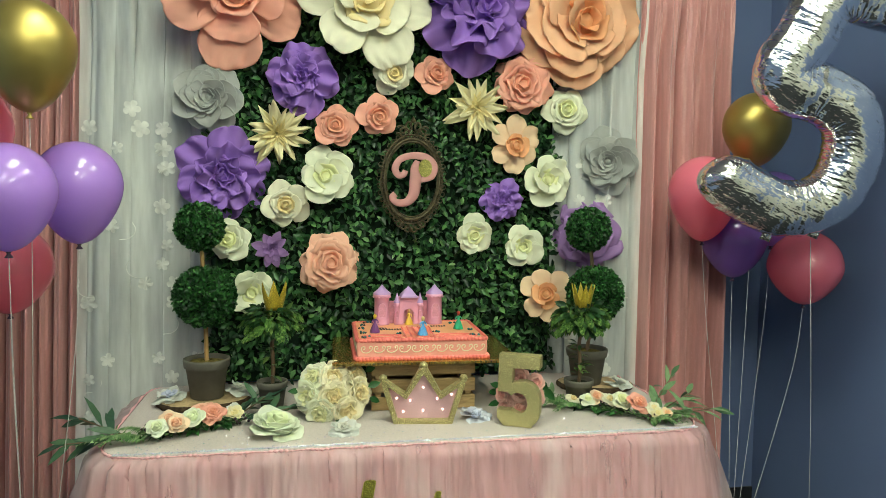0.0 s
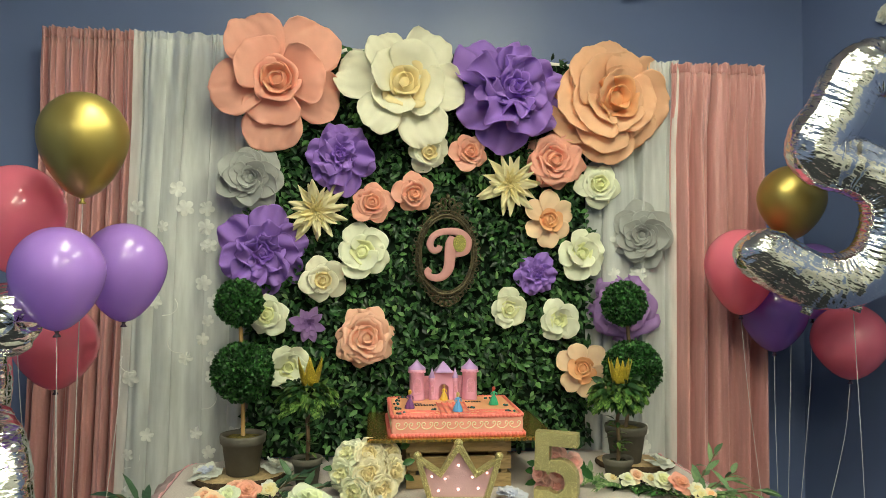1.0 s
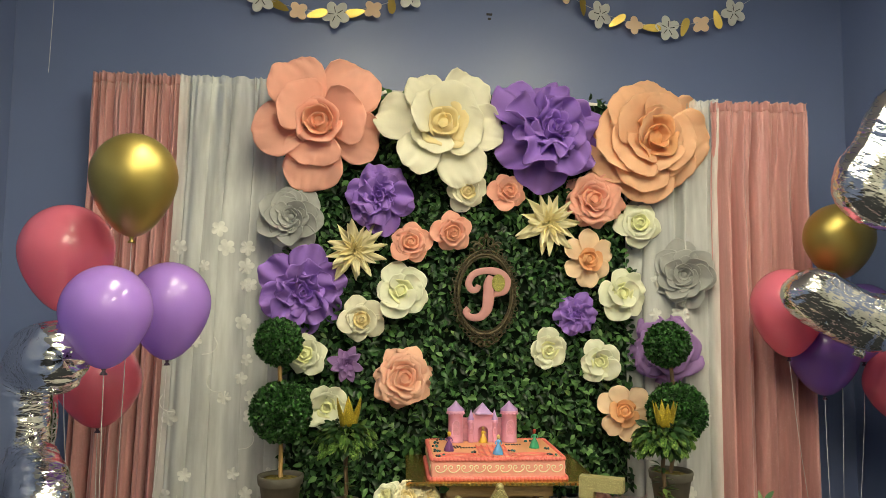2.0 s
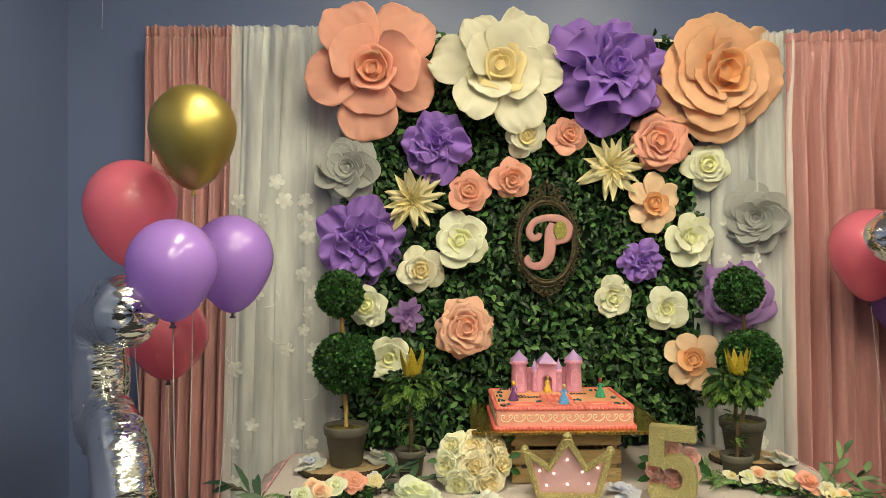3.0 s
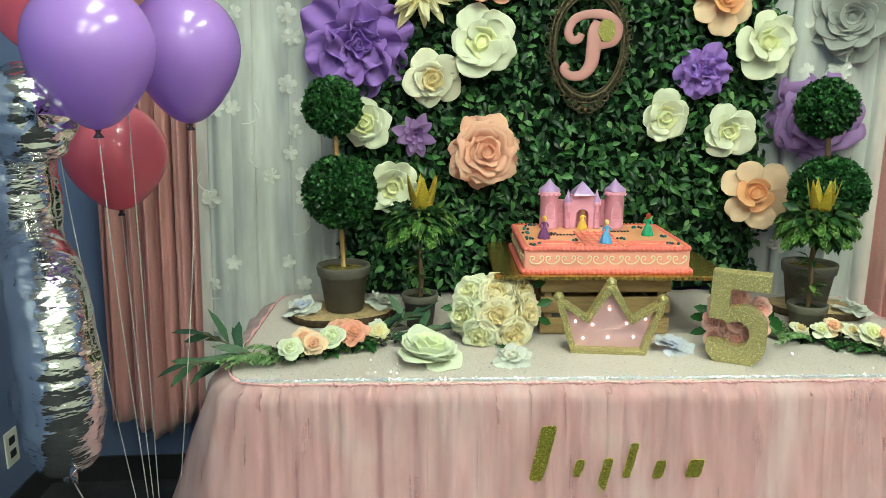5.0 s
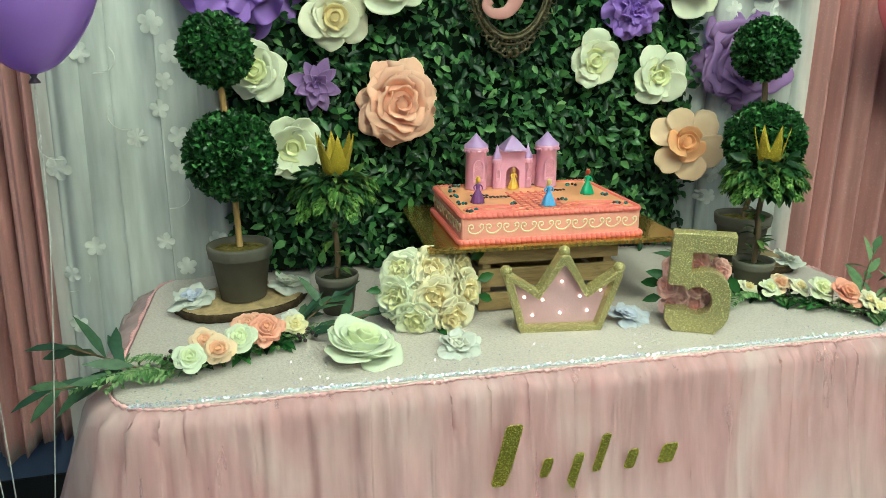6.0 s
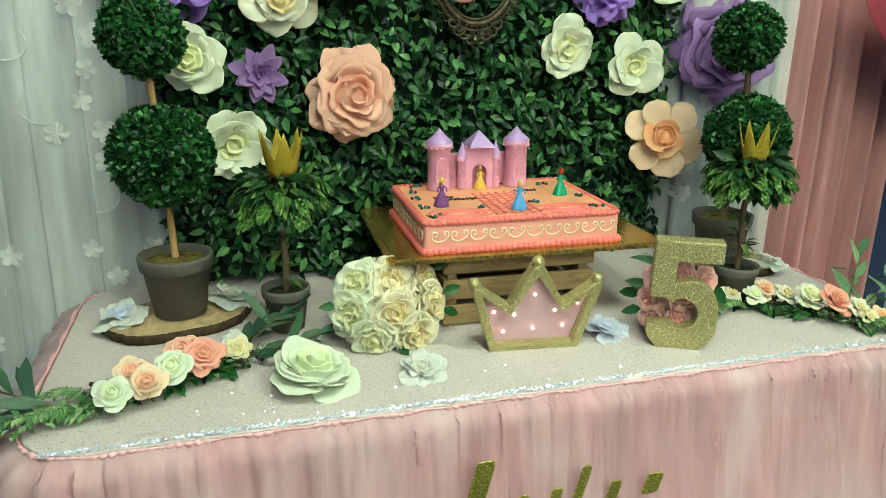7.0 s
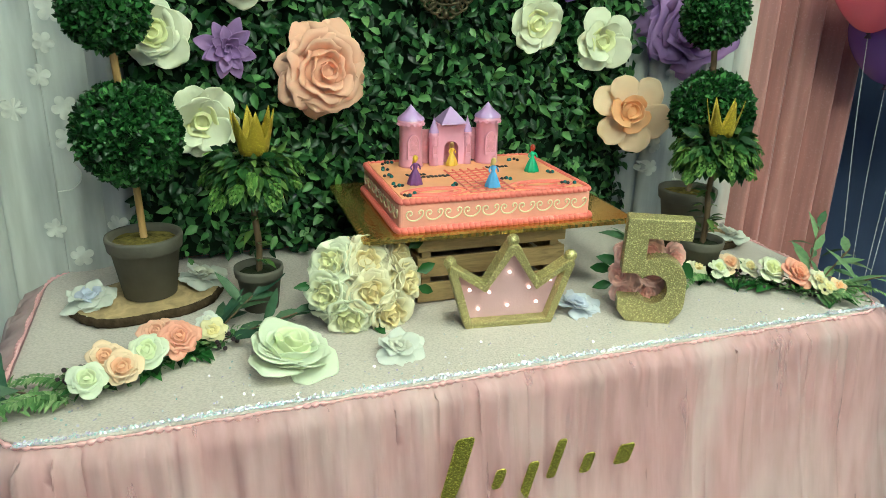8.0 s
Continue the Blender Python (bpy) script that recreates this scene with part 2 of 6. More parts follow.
M_BARK = plain("bark", (0.065, 0.042, 0.024), 0.9, 0.6, 60, 160, 1.0)
M_BERRY = plain("dark berries", (0.03, 0.012, 0.02), 0.35, 0.2)
M_BRONZE = plain("antique bronze", (0.085, 0.068, 0.036), 0.42, 0.5, 60, 240, 0.6, metal=0.6)
M_PLETTER = plain("pink painted letter", (0.50, 0.235, 0.225), 0.55, 0.07)
M_GLETTER = glitter("gold letter inlay", (0.28, 0.26, 0.06), (0.42, 0.39, 0.10), 700, 0.3, 0.45)
M_RIBBON = plain("white ribbon", (0.58, 0.57, 0.57), 0.30, 0.25, 160.0)
M_DARK = plain("dark print", (0.02, 0.02, 0.025), 0.6)

CORAL = foam("coral foam", (0.96, 0.52, 0.40)), foam("coral heart foam", (0.96, 0.52, 0.36))
IVORY = foam("ivory foam", (0.91, 0.88, 0.71)), foam("yellow heart foam", (0.91, 0.78, 0.45))
WHITE = foam("white foam", (0.91, 0.92, 0.75)), foam("lime heart foam", (0.91, 0.92, 0.58))
PURPLE = foam("purple foam", (0.42, 0.235, 0.70)), foam("deep purple foam", (0.40, 0.21, 0.69))
ORANGE = foam("apricot foam", (0.95, 0.60, 0.38)), foam("orange heart foam", (0.94, 0.52, 0.27))
PEACH = foam("peach foam", (0.98, 0.75, 0.53)), foam("orange bud foam", (0.97, 0.58, 0.31))
BLUSH = foam("blush foam", (0.97, 0.62, 0.47)), foam("blush heart foam", (0.96, 0.57, 0.42))
GREY = foam("silver grey foam", (0.49, 0.50, 0.48)), foam("grey heart foam", (0.48, 0.49, 0.47))
CREAM = foam("cream foam", (0.90, 0.83, 0.55)), foam("cream heart foam", (0.90, 0.79, 0.42))
LILAC = foam("lilac foam", (0.42, 0.25, 0.54)), foam("lilac heart foam", (0.39, 0.22, 0.52))
SNOW = foam("white paper", (0.80, 0.81, 0.76)), foam("white paper heart", (0.80, 0.79, 0.70))
MINT = foam("mint white foam", (0.87, 0.91, 0.755)), foam("pale lime foam", (0.88, 0.93, 0.67))
ICE = foam("pale blue paper", (0.76, 0.78, 0.86)), foam("pale blue heart", (0.70, 0.73, 0.86))
PINK = foam("rose pink silk", (0.99, 0.66, 0.60)), foam("rose pink heart", (0.98, 0.58, 0.52))
PEONY = foam("cream silk", (0.95, 0.89, 0.68)), foam("butter silk", (0.96, 0.85, 0.54))
SILK = foam("white silk", (0.93, 0.94, 0.76)), foam("white silk heart", (0.94, 0.92, 0.62))
PALE = foam("pale peach silk", (0.97, 0.78, 0.58)), foam("peach silk heart", (0.97, 0.62, 0.42))


# ---- mesh makers ----
def mesh_of(name, verts, faces, smooth=True):
    me = bpy.data.meshes.new(name)
    me.from_pydata([tuple(map(float, v)) for v in verts], [], [tuple(map(int, f)) for f in faces])
    if smooth:
        me.polygons.foreach_set("use_smooth", [True] * len(me.polygons))
    me.update()
    return me


def link(name, me, material, parent=None, m=None, label=""):
    """One mesh object, as a part when it has a parent."""
    ob = new(name, me)
    if material is not None and not me.materials:
        for x in material if isinstance(material, list) else [material]:
            me.materials.append(x)
    if m is not None:
        ob.matrix_basis = m
    if parent is not None:
        ob.parent = parent
    if label:
        ob["label"] = label
    return ob


def thing(name, m, label, category, group="", kind=""):
    ob = new(name)
    ob.empty_display_size = 0.05
    ob.matrix_basis = m
    return tagged(ob, label, category, group, kind)


def grid(P, wrap=False):
    """Vertices and faces of a grid of points; wrap joins its first axis round."""
    P = np.asarray(P, float)
    a, b = P.shape[:2]
    f = []
    for i in range(a if wrap else a - 1):
        for j in range(b - 1):
            k = (i + 1) % a
            f.append((i * b + j, k * b + j, k * b + j + 1, i * b + j + 1))
    return P.reshape(-1, 3), f


def shell(name, P, t):
    """A sheet with a thickness."""
    P = np.asarray(P, float)
    a, b = P.shape[:2]
    du, dv = np.gradient(P, axis=0), np.gradient(P, axis=1)
    n = np.cross(du, dv)
    n /= np.linalg.norm(n, axis=2, keepdims=True) + 1e-9
    v1, f1 = grid(P + n * t / 2)
    v2, f2 = grid(P - n * t / 2)
    o = len(v1)
    edge = [i * b for i in range(a)] + [(a - 1) * b + j for j in range(1, b)] + [i * b + b - 1 for i in range(a - 2, -1, -1)] + list(range(b - 2, 0, -1))
    rim = [(edge[k], edge[(k + 1) % len(edge)], edge[(k + 1) % len(edge)] + o, edge[k] + o) for k in range(len(edge))]
    return mesh_of(name, np.r_[v1, v2], f1 + [tuple(q + o for q in f[::-1]) for f in f2] + [r[::-1] for r in rim])


def lathe(name, profile, n=24, smooth=True):
    """A turned body from (radius, height) pairs."""
    a = np.linspace(0, 2 * math.pi, n, endpoint=False)
    P = np.array([[(r * math.cos(t), r * math.sin(t), z) for r, z in profile] for t in a])
    v, f = grid(P, True)
    return mesh_of(name, v, f, smooth)


def smooth_line(pts, n=8):
    """Catmull-Rom through the points."""
    p = [np.array(q, float) for q in pts]
    p = [2 * p[0] - p[1]] + p + [2 * p[-1] - p[-2]]
    out = []
    for i in range(1, len(p) - 2):
        for k in range(n):
            t = k / n
            out.append(0.5 * (2 * p[i] + (p[i + 1] - p[i - 1]) * t + (2 * p[i - 1] - 5 * p[i] + 4 * p[i + 1] - p[i + 2]) * t * t + (3 * p[i] - p[i - 1] - 3 * p[i + 1] + p[i + 2]) * t ** 3))
    return np.array(out + [p[-2]])


def tube_grid(pts, radius, n=8, squash=1.0, up=(0, 1, 0)):
    """Rings along a line; radius: a number or one for each point; squash flattens along up."""
    p = np.asarray(pts, float)
    r = np.full(len(p), radius) if np.isscalar(radius) else np.asarray(radius)
    d = np.gradient(p, axis=0)
    d /= np.linalg.norm(d, axis=1, keepdims=True) + 1e-9
    rings = []
    ref = np.array(up, float)
    for i in range(len(p)):
        s = np.cross(d[i], ref)
        if np.linalg.norm(s) < 1e-3:
            s = np.cross(d[i], (1, 0.3, 0.2))
        s /= np.linalg.norm(s)
        q = np.cross(s, d[i])
        rings.append([p[i] + r[i] * (math.cos(a) * s + squash * math.sin(a) * q) for a in np.linspace(0, 2 * math.pi, n, endpoint=False)])
    return np.array(rings)


def tube(name, pts, radius, n=8, squash=1.0, up=(0, 1, 0), caps=True):
    R = tube_grid(pts, radius, n, squash, up)
    v, f = grid(R.transpose(1, 0, 2), True)
    k = len(R)
    if caps:
        f += [tuple(i * k for i in range(n)), tuple(i * k + k - 1 for i in range(n))[::-1]]
    return mesh_of(name, v, f)


def joined(name, parts, smooth=True):
    """Several (verts, faces) as one mesh."""
    v, f, o = [], [], 0
    for a, b in parts:
        v.append(np.asarray(a, float))
        f += [tuple(i + o for i in q) for q in b]
        o += len(a)
    return mesh_of(name, np.concatenate(v), f, smooth)


def slab(name, outline, depth, bevel=0.003, hole=None, seg=2):
    """A flat outline in x and z, drawn out along y from 0 to -depth, its edges rounded; hole: an inner outline of as many points."""
    bm = bmesh.new()
    if hole is None:
        bm.faces.new([bm.verts.new((x, 0, z)) for x, z in outline])
    else:
        a = [bm.verts.new((x, 0, z)) for x, z in outline]
        b = [bm.verts.new((x, 0, z)) for x, z in hole]
        for i in range(len(a)):
            k = (i + 1) % len(a)
            bm.faces.new((a[i], a[k], b[k], b[i]))
    bmesh.ops.recalc_face_normals(bm, faces=bm.faces)
    r = bmesh.ops.extrude_face_region(bm, geom=list(bm.faces))
    bmesh.ops.translate(bm, verts=[g for g in r["geom"] if isinstance(g, bmesh.types.BMVert)], vec=(0, -depth, 0))
    bmesh.ops.recalc_face_normals(bm, faces=bm.faces)
    if bevel:
        sharp = [e for e in bm.edges if len(e.link_faces) == 2 and e.calc_face_angle() > 0.6]
        bmesh.ops.bevel(bm, geom=sharp, offset=bevel, segments=seg, affect="EDGES", profile=0.5, clamp_overlap=True)
    me = bpy.data.meshes.new(name)
    bm.to_mesh(me)
    bm.free()
    return me


def block(name, sx, sy, sz, bevel=0.004, seg=2):
    """A block standing on z = 0, centred in x and y, with rounded edges."""
    bm = bmesh.new()
    bmesh.ops.create_cube(bm, size=1)
    bmesh.ops.scale(bm, vec=(sx, sy, sz), verts=bm.verts)
    bmesh.ops.translate(bm, vec=(0, 0, sz / 2), verts=bm.verts)
    if bevel:
        bmesh.ops.bevel(bm, geom=list(bm.edges), offset=bevel, segments=seg, affect="EDGES", profile=0.5)
    me = bpy.data.meshes.new(name)
    bm.to_mesh(me)
    bm.free()
    return me


def leaves(name, base, along, face, length, width, bend=0.25, fold=0.25):
    """Many leaves, each of three cross rows and folded on its midrib."""
    base, along, face = (np.asarray(a, float) for a in (base, along, face))
    along = along / (np.linalg.norm(along, axis=1, keepdims=True) + 1e-9)
    side = np.cross(along, face)
    side /= np.linalg.norm(side, axis=1, keepdims=True) + 1e-9
    up = np.cross(side, along)
    L, W = np.asarray(length)[:, None] * np.ones((len(base), 1)), np.asarray(width)[:, None] * np.ones((len(base), 1))
    rows = []
    for s, w in ((0.0, 0.12), (0.35, 1.0), (0.7, 0.78)):
        mid = base + along * L * s - up * L * bend * s * s
        rows += [mid - side * W * w / 2 + up * W * fold * w, mid, mid + side * W * w / 2 + up * W * fold * w]
    rows.append(base + along * L - up * L * bend)
    V = np.stack(rows, 1).reshape(-1, 3)
    F = []
    for i in range(len(base)):
        o = i * 10
        for a in (0, 3):
            F += [(o + a, o + a + 1, o + a + 4, o + a + 3), (o + a + 1, o + a + 2, o + a + 5, o + a + 4)]
        F += [(o + 6, o + 7, o + 9), (o + 7, o + 8, o + 9)]
    return mesh_of(name, V, F)


def wander(rng, n):
    v = rng.normal(size=(n, 3))
    return v / np.linalg.norm(v, axis=1, keepdims=True)


# ---- the room ----
def wall(name, x0, y0, z0, x1, y1, z1, material, label, category):
    me = block(name, x1 - x0, y1 - y0, z1 - z0, 0)
    return tagged(link(name, me, material, None, pose((x0 + x1) / 2, (y0 + y1) / 2, z0)), label, category, kind="structure")


wall("wall_north", LEFT_X - 0.1, WALL_Y, -0.1, RIGHT_X + 0.1, WALL_Y + 0.1, CEIL_Z, M_WALL, "painted blue grey wall behind the party backdrop", "wall")
wall("wall_west", LEFT_X - 0.1, FRONT_Y, -0.1, LEFT_X, WALL_Y, CEIL_Z, M_WALL, "painted blue grey side wall with a socket", "wall")
wall("wall_east", RIGHT_X, -1.70, -0.1, RIGHT_X + 0.1, WALL_Y, CEIL_Z, M_WALL, "painted blue grey side wall beside the balloons", "wall")
# two unseen walls, their grey picked to warm foil reflections and bounced light
wall("wall_east_front", RIGHT_X, FRONT_Y, -0.1, RIGHT_X + 0.1, -1.70, CEIL_Z, M_GREIGE, "unseen side wall, warm grey for the foil reflections", "wall")
wall("wall_south", LEFT_X - 0.1, FRONT_Y - 0.1, -0.1, RIGHT_X + 0.1, FRONT_Y, CEIL_Z, M_GREIGE, "unseen end wall, warm grey for reflections and frontal bounce", "wall")
wall("floor", LEFT_X, FRONT_Y, -0.1, RIGHT_X, WALL_Y, 0, M_FLOOR, "dark carpeted floor of the party room", "floor")
wall("ceiling", LEFT_X - 0.1, FRONT_Y - 0.1, CEIL_Z, RIGHT_X + 0.1, WALL_Y + 0.1, CEIL_Z + 0.1, M_CEIL, "plain white ceiling that carries the unseen light fixtures", "ceiling")
wall("baseboard", LEFT_X, WALL_Y - 0.008, 0, RIGHT_X, WALL_Y, 0.10, M_TRIM, "dark vinyl skirting along the wall", "baseboard")
wall("baseboard", LEFT_X, FRONT_Y, 0, LEFT_X + 0.008, WALL_Y - 0.008, 0.10, M_TRIM, "dark vinyl skirting along the side wall", "baseboard")


def ceiling_light(x, y):
    t = thing("ceiling_light", pose(x, y, CEIL_Z), "unseen ceiling fixture, its deep white diffuser added to light the wall top", "ceiling light", "ceiling lights")
    w, d = 0.44, 0.90
    for sx, sy, px, py in ((w, 0.03, 0, d / 2 - 0.015), (w, 0.03, 0, -d / 2 + 0.015), (0.03, d - 0.06, w / 2 - 0.015, 0), (0.03, d - 0.06, -w / 2 + 0.015, 0)):
        link("frame", block("frame", sx, sy, 0.02, 0.002), M_WHITE, t, pose(px, py, -0.02))
    # the glowing sides reach below the frame, added to brighten the upper wall
    link("diffuser", block("diffuser", w - 0.064, d - 0.064, 0.066, 0.012), M_LAMP, t, pose(0, 0, -0.070))


for lx, ly in LAMPS:
    ceiling_light(lx, ly)

socket = thing("wall_socket", pose(LEFT_X, 0.02, 0.26), "ivory double wall socket on the side wall", "socket")
link("plate", block("plate", 0.006, 0.075, 0.12, 0.002), M_WHITE, socket, pose(0.003, 0, -0.06))
for dz in (0.012, -0.034):
    link("outlet", block("outlet", 0.004, 0.034, 0.026, 0.002), M_DARK, socket, pose(0.007, 0, dz))


# ---- curtains on a rod ----
def curtain_grid(x0, x1, z0, z1, y, folds, amp, flare0=0.0, flare1=0.0, seed=1, nu=90, nz=26, hem=0.0, lean=0.0, over=0.0, gather=0.0):
    """A hanging cloth, gathered at the rod; over: how far each pleat folds back under the next."""
    rng = random.Random(seed)
    ph = [rng.uniform(0, 6.28) for _ in range(5)]
    P = []
    for i in range(nu):
        u = i / (nu - 1)
        row = []
        for j in range(nz):
            s = j / (nz - 1)                     # 0 at the rod
            drop = z1 - (z1 - z0 + hem * math.sin(u * 9 + ph[3])) * s
            uu = u + 0.012 * math.sin(u * 25 + ph[0]) * s
            x = x0 + (x1 - x0) * uu - flare0 * s * (1 - u) + flare1 * s * u
            k = folds * 2 * math.pi * (u + 0.03 * math.sin(4 * u + ph[1]))
            a = amp * (0.35 + 0.65 * min(1, s * 4))
            yy = y + lean * u + a * (math.sin(k + 0.5 * s) + 0.35 * math.sin(2.3 * k + ph[2] + 1.2 * s)) + 0.2 * amp * math.sin(k * 3.1 + ph[4]) * (1 - min(1, s * 6))
            tight = max(0.0, 1 - s * 6) ** 1.3         # small pleats over the rod
            yy += gather * tight * (math.sin(47 * 2 * math.pi * u / 2.2 + 2 * math.sin(9 * u)) + 0.5 * math.sin(31 * 2 * math.pi * u / 2.2 + ph[2])) - (0.026 * min(1, tight * 1.6) if gather else 0)
            x += over * (0.4 + 0.6 * min(1, s * 3)) * (math.sin(k + 1.2) + 0.4 * math.sin(1.7 * k + ph[4])) * math.sin(math.pi * u) ** 0.4
            row.append((x, yy, drop))
        P.append(row)
    return P


rod_line = [(-0.690, 0.13, 2.385), (0.0, 0.13, 2.387), (0.78, 0.13, 2.388), (1.30, 0.128, 2.375), (1.55, 0.085, 2.345), (1.74, -0.050, 2.318), (2.105, -0.092, 2.313)]
rod = thing("curtain_rod", pose(0, 0, 0), "thin white rod that carries the backdrop curtains", "curtain rod")
link("pole", tube("pole", smooth_line(rod_line, 6), 0.011, 10), M_WHITE, rod)
for bx in (-0.60, 0.8):
    link("bracket", tube("bracket", [(bx, 0.13, 2.385), (bx, 0.19, 2.37), (bx, WALL_Y, 2.36)], 0.007, 8), M_WHITE, rod)


def header(P, rise, seed):
    """The frayed ruffle that stands over the rod."""
    rng = random.Random(seed)
    ph = rng.uniform(0, 6)
    up = np.linspace(-0.10, 1, 5)
    rows = []
    for i, (x, y, z) in enumerate(P[:, 0]):
        h = rise * (0.90 + 0.07 * math.sin(i * 0.55 + ph) + 0.05 * math.sin(i * 1.3))
        rows.append([(x, y + 0.006 * math.sin(math.pi * max(v, 0)) * math.sin(i * 0.9), z + h * v) for v in up])
    return np.array(rows)


def satin_curtain(x0, x1, z0, f0, f1, seed, label, y=0.125, top=2.375, lean=0.0, folds=6.5, amp=0.028):
    t = thing("curtain", pose(0, 0, 0), label, "curtain", "satin curtains")
    P = np.array(curtain_grid(x0, x1, z0, top, y, folds, amp, f0, f1, seed, 170, 34, 0.03, lean, 0.0, 0.0085))
    link("drape", shell("drape", P, 0.002), M_SATIN, t)
    link("header", shell("header", header(P, 0.040, seed), 0.002), M_SATIN, t)


satin_curtain(-0.70, -0.335, 0.27, 0.07, -0.06, 3, "rose pink satin curtain gathered on the rod beside sheer voile")
satin_curtain(1.737, 2.115, 0.32, -0.01, 0.02, 8, "rose pink satin curtain gathered on the rod near the corner", -0.085, 2.303, -0.03, 4.8, 0.036)


def embroidered(parent, P, spots, vines):
    """Cloth flowers and curling stems that follow the voile."""
    P = np.asarray(P)
    a, b = P.shape[:2]
    at = lambda u, v: P[min(a - 1, max(0, int(u * (a - 1)))), min(b - 1, max(0, int(v * (b - 1))))]
    pts = [(0.0, 0.0, 0.0)]
    for k in range(40):
        t = 2 * math.pi * k / 40
        r = 0.026 * (0.60 + 0.40 * abs(math.cos(2.5 * t)) ** 0.6)
        pts.append((r * math.cos(t), 0.002 * math.cos(5 * t), r * math.sin(t)))
    faces = [(0, 1 + k, 1 + (k + 1) % 40) for k in range(40)]
    for u, v in spots:
        q = at(u, v)
        row = P[:, min(b - 1, max(0, int(v * (b - 1))))]
        s, turn = rnd.uniform(0.9, 1.3), rnd.uniform(0, 1.2)
        laid = []
        for x, y, z in pts:
            dx, dz = s * (x * math.cos(turn) - z * math.sin(turn)), s * (x * math.sin(turn) + z * math.cos(turn))
            near = row[np.abs(row[:, 0] - q[0] - dx) < 0.006]
            front = near[:, 1].min() if len(near) else q[1]
            laid.append((dx, front - q[1] - 0.006 + y, dz))
        link("embroidered_flower", mesh_of("embroidered_flower", laid, faces), M_EMB, parent, pose(q[0], q[1], q[2]))
    for u, v in vines:
        q = at(u, v)
        k = rnd.choice((-1, 1))
        line = [(q[0] + k * 0.055 * math.sin(0.55 * i), q[1] - 0.012, q[2] - 0.050 * math.cos(0.55 * i) - 0.004 * i) for i in range(5)]
        link("stem", tube("stem", smooth_line(line, 4), 0.0016, 5), M_EMB, parent)


def voile(x0, x1, z0, seed, label, spots, vines, folds, f0=0.0, f1=0.0, lean=0.0, top=2.375):
    t = thing("sheer_curtain", pose(0, 0, 0), label, "curtain", "sheer curtains")
    P = np.array(curtain_grid(x0, x1, z0, top, 0.092, folds, 0.028, f0, f1, seed, 240, 30, 0.0, lean, 0.046, 0.007))
    link("drape", mesh_of("drape", *grid(P)), M_SHEER, t)
    link("header", mesh_of("header", *grid(header(P, 0.032, seed))), M_SHEER, t)
    embroidered(t, P, spots, vines)


srng = random.Random(21)
spots_l = [(u + srng.uniform(-0.15, 0.15), v + srng.uniform(-0.03, 0.03)) for v in np.linspace(0.30, 0.84, 10) for u in (0.18, 0.46, 0.76)]
spots_r = [(u + srng.uniform(-0.12, 0.12), v + srng.uniform(-0.03, 0.03)) for v in np.linspace(0.30, 0.78, 8) for u in (0.34, 0.64)]
voile(-0.36, 0.10, 0.30, 14, "white voile curtain with embroidered flowers beside the leaf wall", spots_l, [(0.34, 0.5), (0.58, 0.42), (0.17, 0.62), (0.68, 0.66), (0.42, 0.72), (0.25, 0.36), (0.80, 0.55), (0.12, 0.76), (0.52, 0.58), (0.30, 0.80)], 5.2, 0.07, 0)
voile(1.40, 1.765, 0.30, 15, "white voile curtain with embroidered flowers behind the topiary", spots_r, [(0.53, 0.5), (0.84, 0.62), (0.69, 0.7)], 3.6, 0.0, 0.0, -0.165, 2.325)


# ---- the leaf wall ----
def leaf_wall():
    x0, x1, z0, z1 = PANEL
    t = thing("leaf_wall", pose(0, 0, 0), "artificial boxwood leaf wall panel hung with paper flowers", "leaf wall")
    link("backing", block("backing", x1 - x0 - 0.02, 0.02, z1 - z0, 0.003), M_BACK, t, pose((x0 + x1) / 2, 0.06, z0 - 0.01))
    for lx in (x0 + 0.08, x1 - 0.08):
        link("leg", block("leg", 0.025, 0.02, z0 - 0.01, 0.002), M_TRIM, t, pose(lx, 0.085, 0))
    rng = np.random.default_rng(4)
    n = 9500
    bx, bz = rng.uniform(x0, x1, n), rng.uniform(z0, z1, n)
    hill = np.array([noise.noise((x * 7, z * 7, 0.3)) for x, z in zip(bx, bz)])
    layer = rng.uniform(0, 1, n) ** 0.7
    base = np.stack([bx, 0.052 - 0.05 * layer - 0.018 * hill, bz], 1)
    along = np.stack([rng.normal(0, 0.75, n), -rng.uniform(0.15, 0.9, n), rng.normal(-0.35, 0.7, n)], 1)
    face = np.stack([rng.normal(0, 0.35, n), -np.ones(n), rng.normal(0.45, 0.4, n)], 1)
    size = rng.uniform(0.022, 0.040, n)
    ob = link("leaf_mass", leaves("leaf_mass", base, along, face, size, size * rng.uniform(0.42, 0.6, n), 0.22, 0.22), M_LEAF, t)
    ob["kind"] = "stuff"

    # the foremost leaves round the cake, one by one
    shapes = [leaves("leaf", [(0, 0, 0)], [(0, -0.25, -1)], [(0, -1, 0.2)], [s], [s * w]) for s, w in ((0.030, 0.52), (0.036, 0.48), (0.026, 0.58), (0.040, 0.46))]
    for me in shapes:
        me.materials.append(M_LEAF_ONE)
    one = random.Random(17)
    for i in range(290):
        x, z = one.uniform(0.28, 1.40), one.uniform(0.84, 1.40)
        link("leaf", shapes[i % 4], None, t, pose(x, 0.012 - 0.014 * one.random(), z, one.uniform(-25, 20), one.uniform(-75, 75), one.uniform(-40, 40)))


leaf_wall()


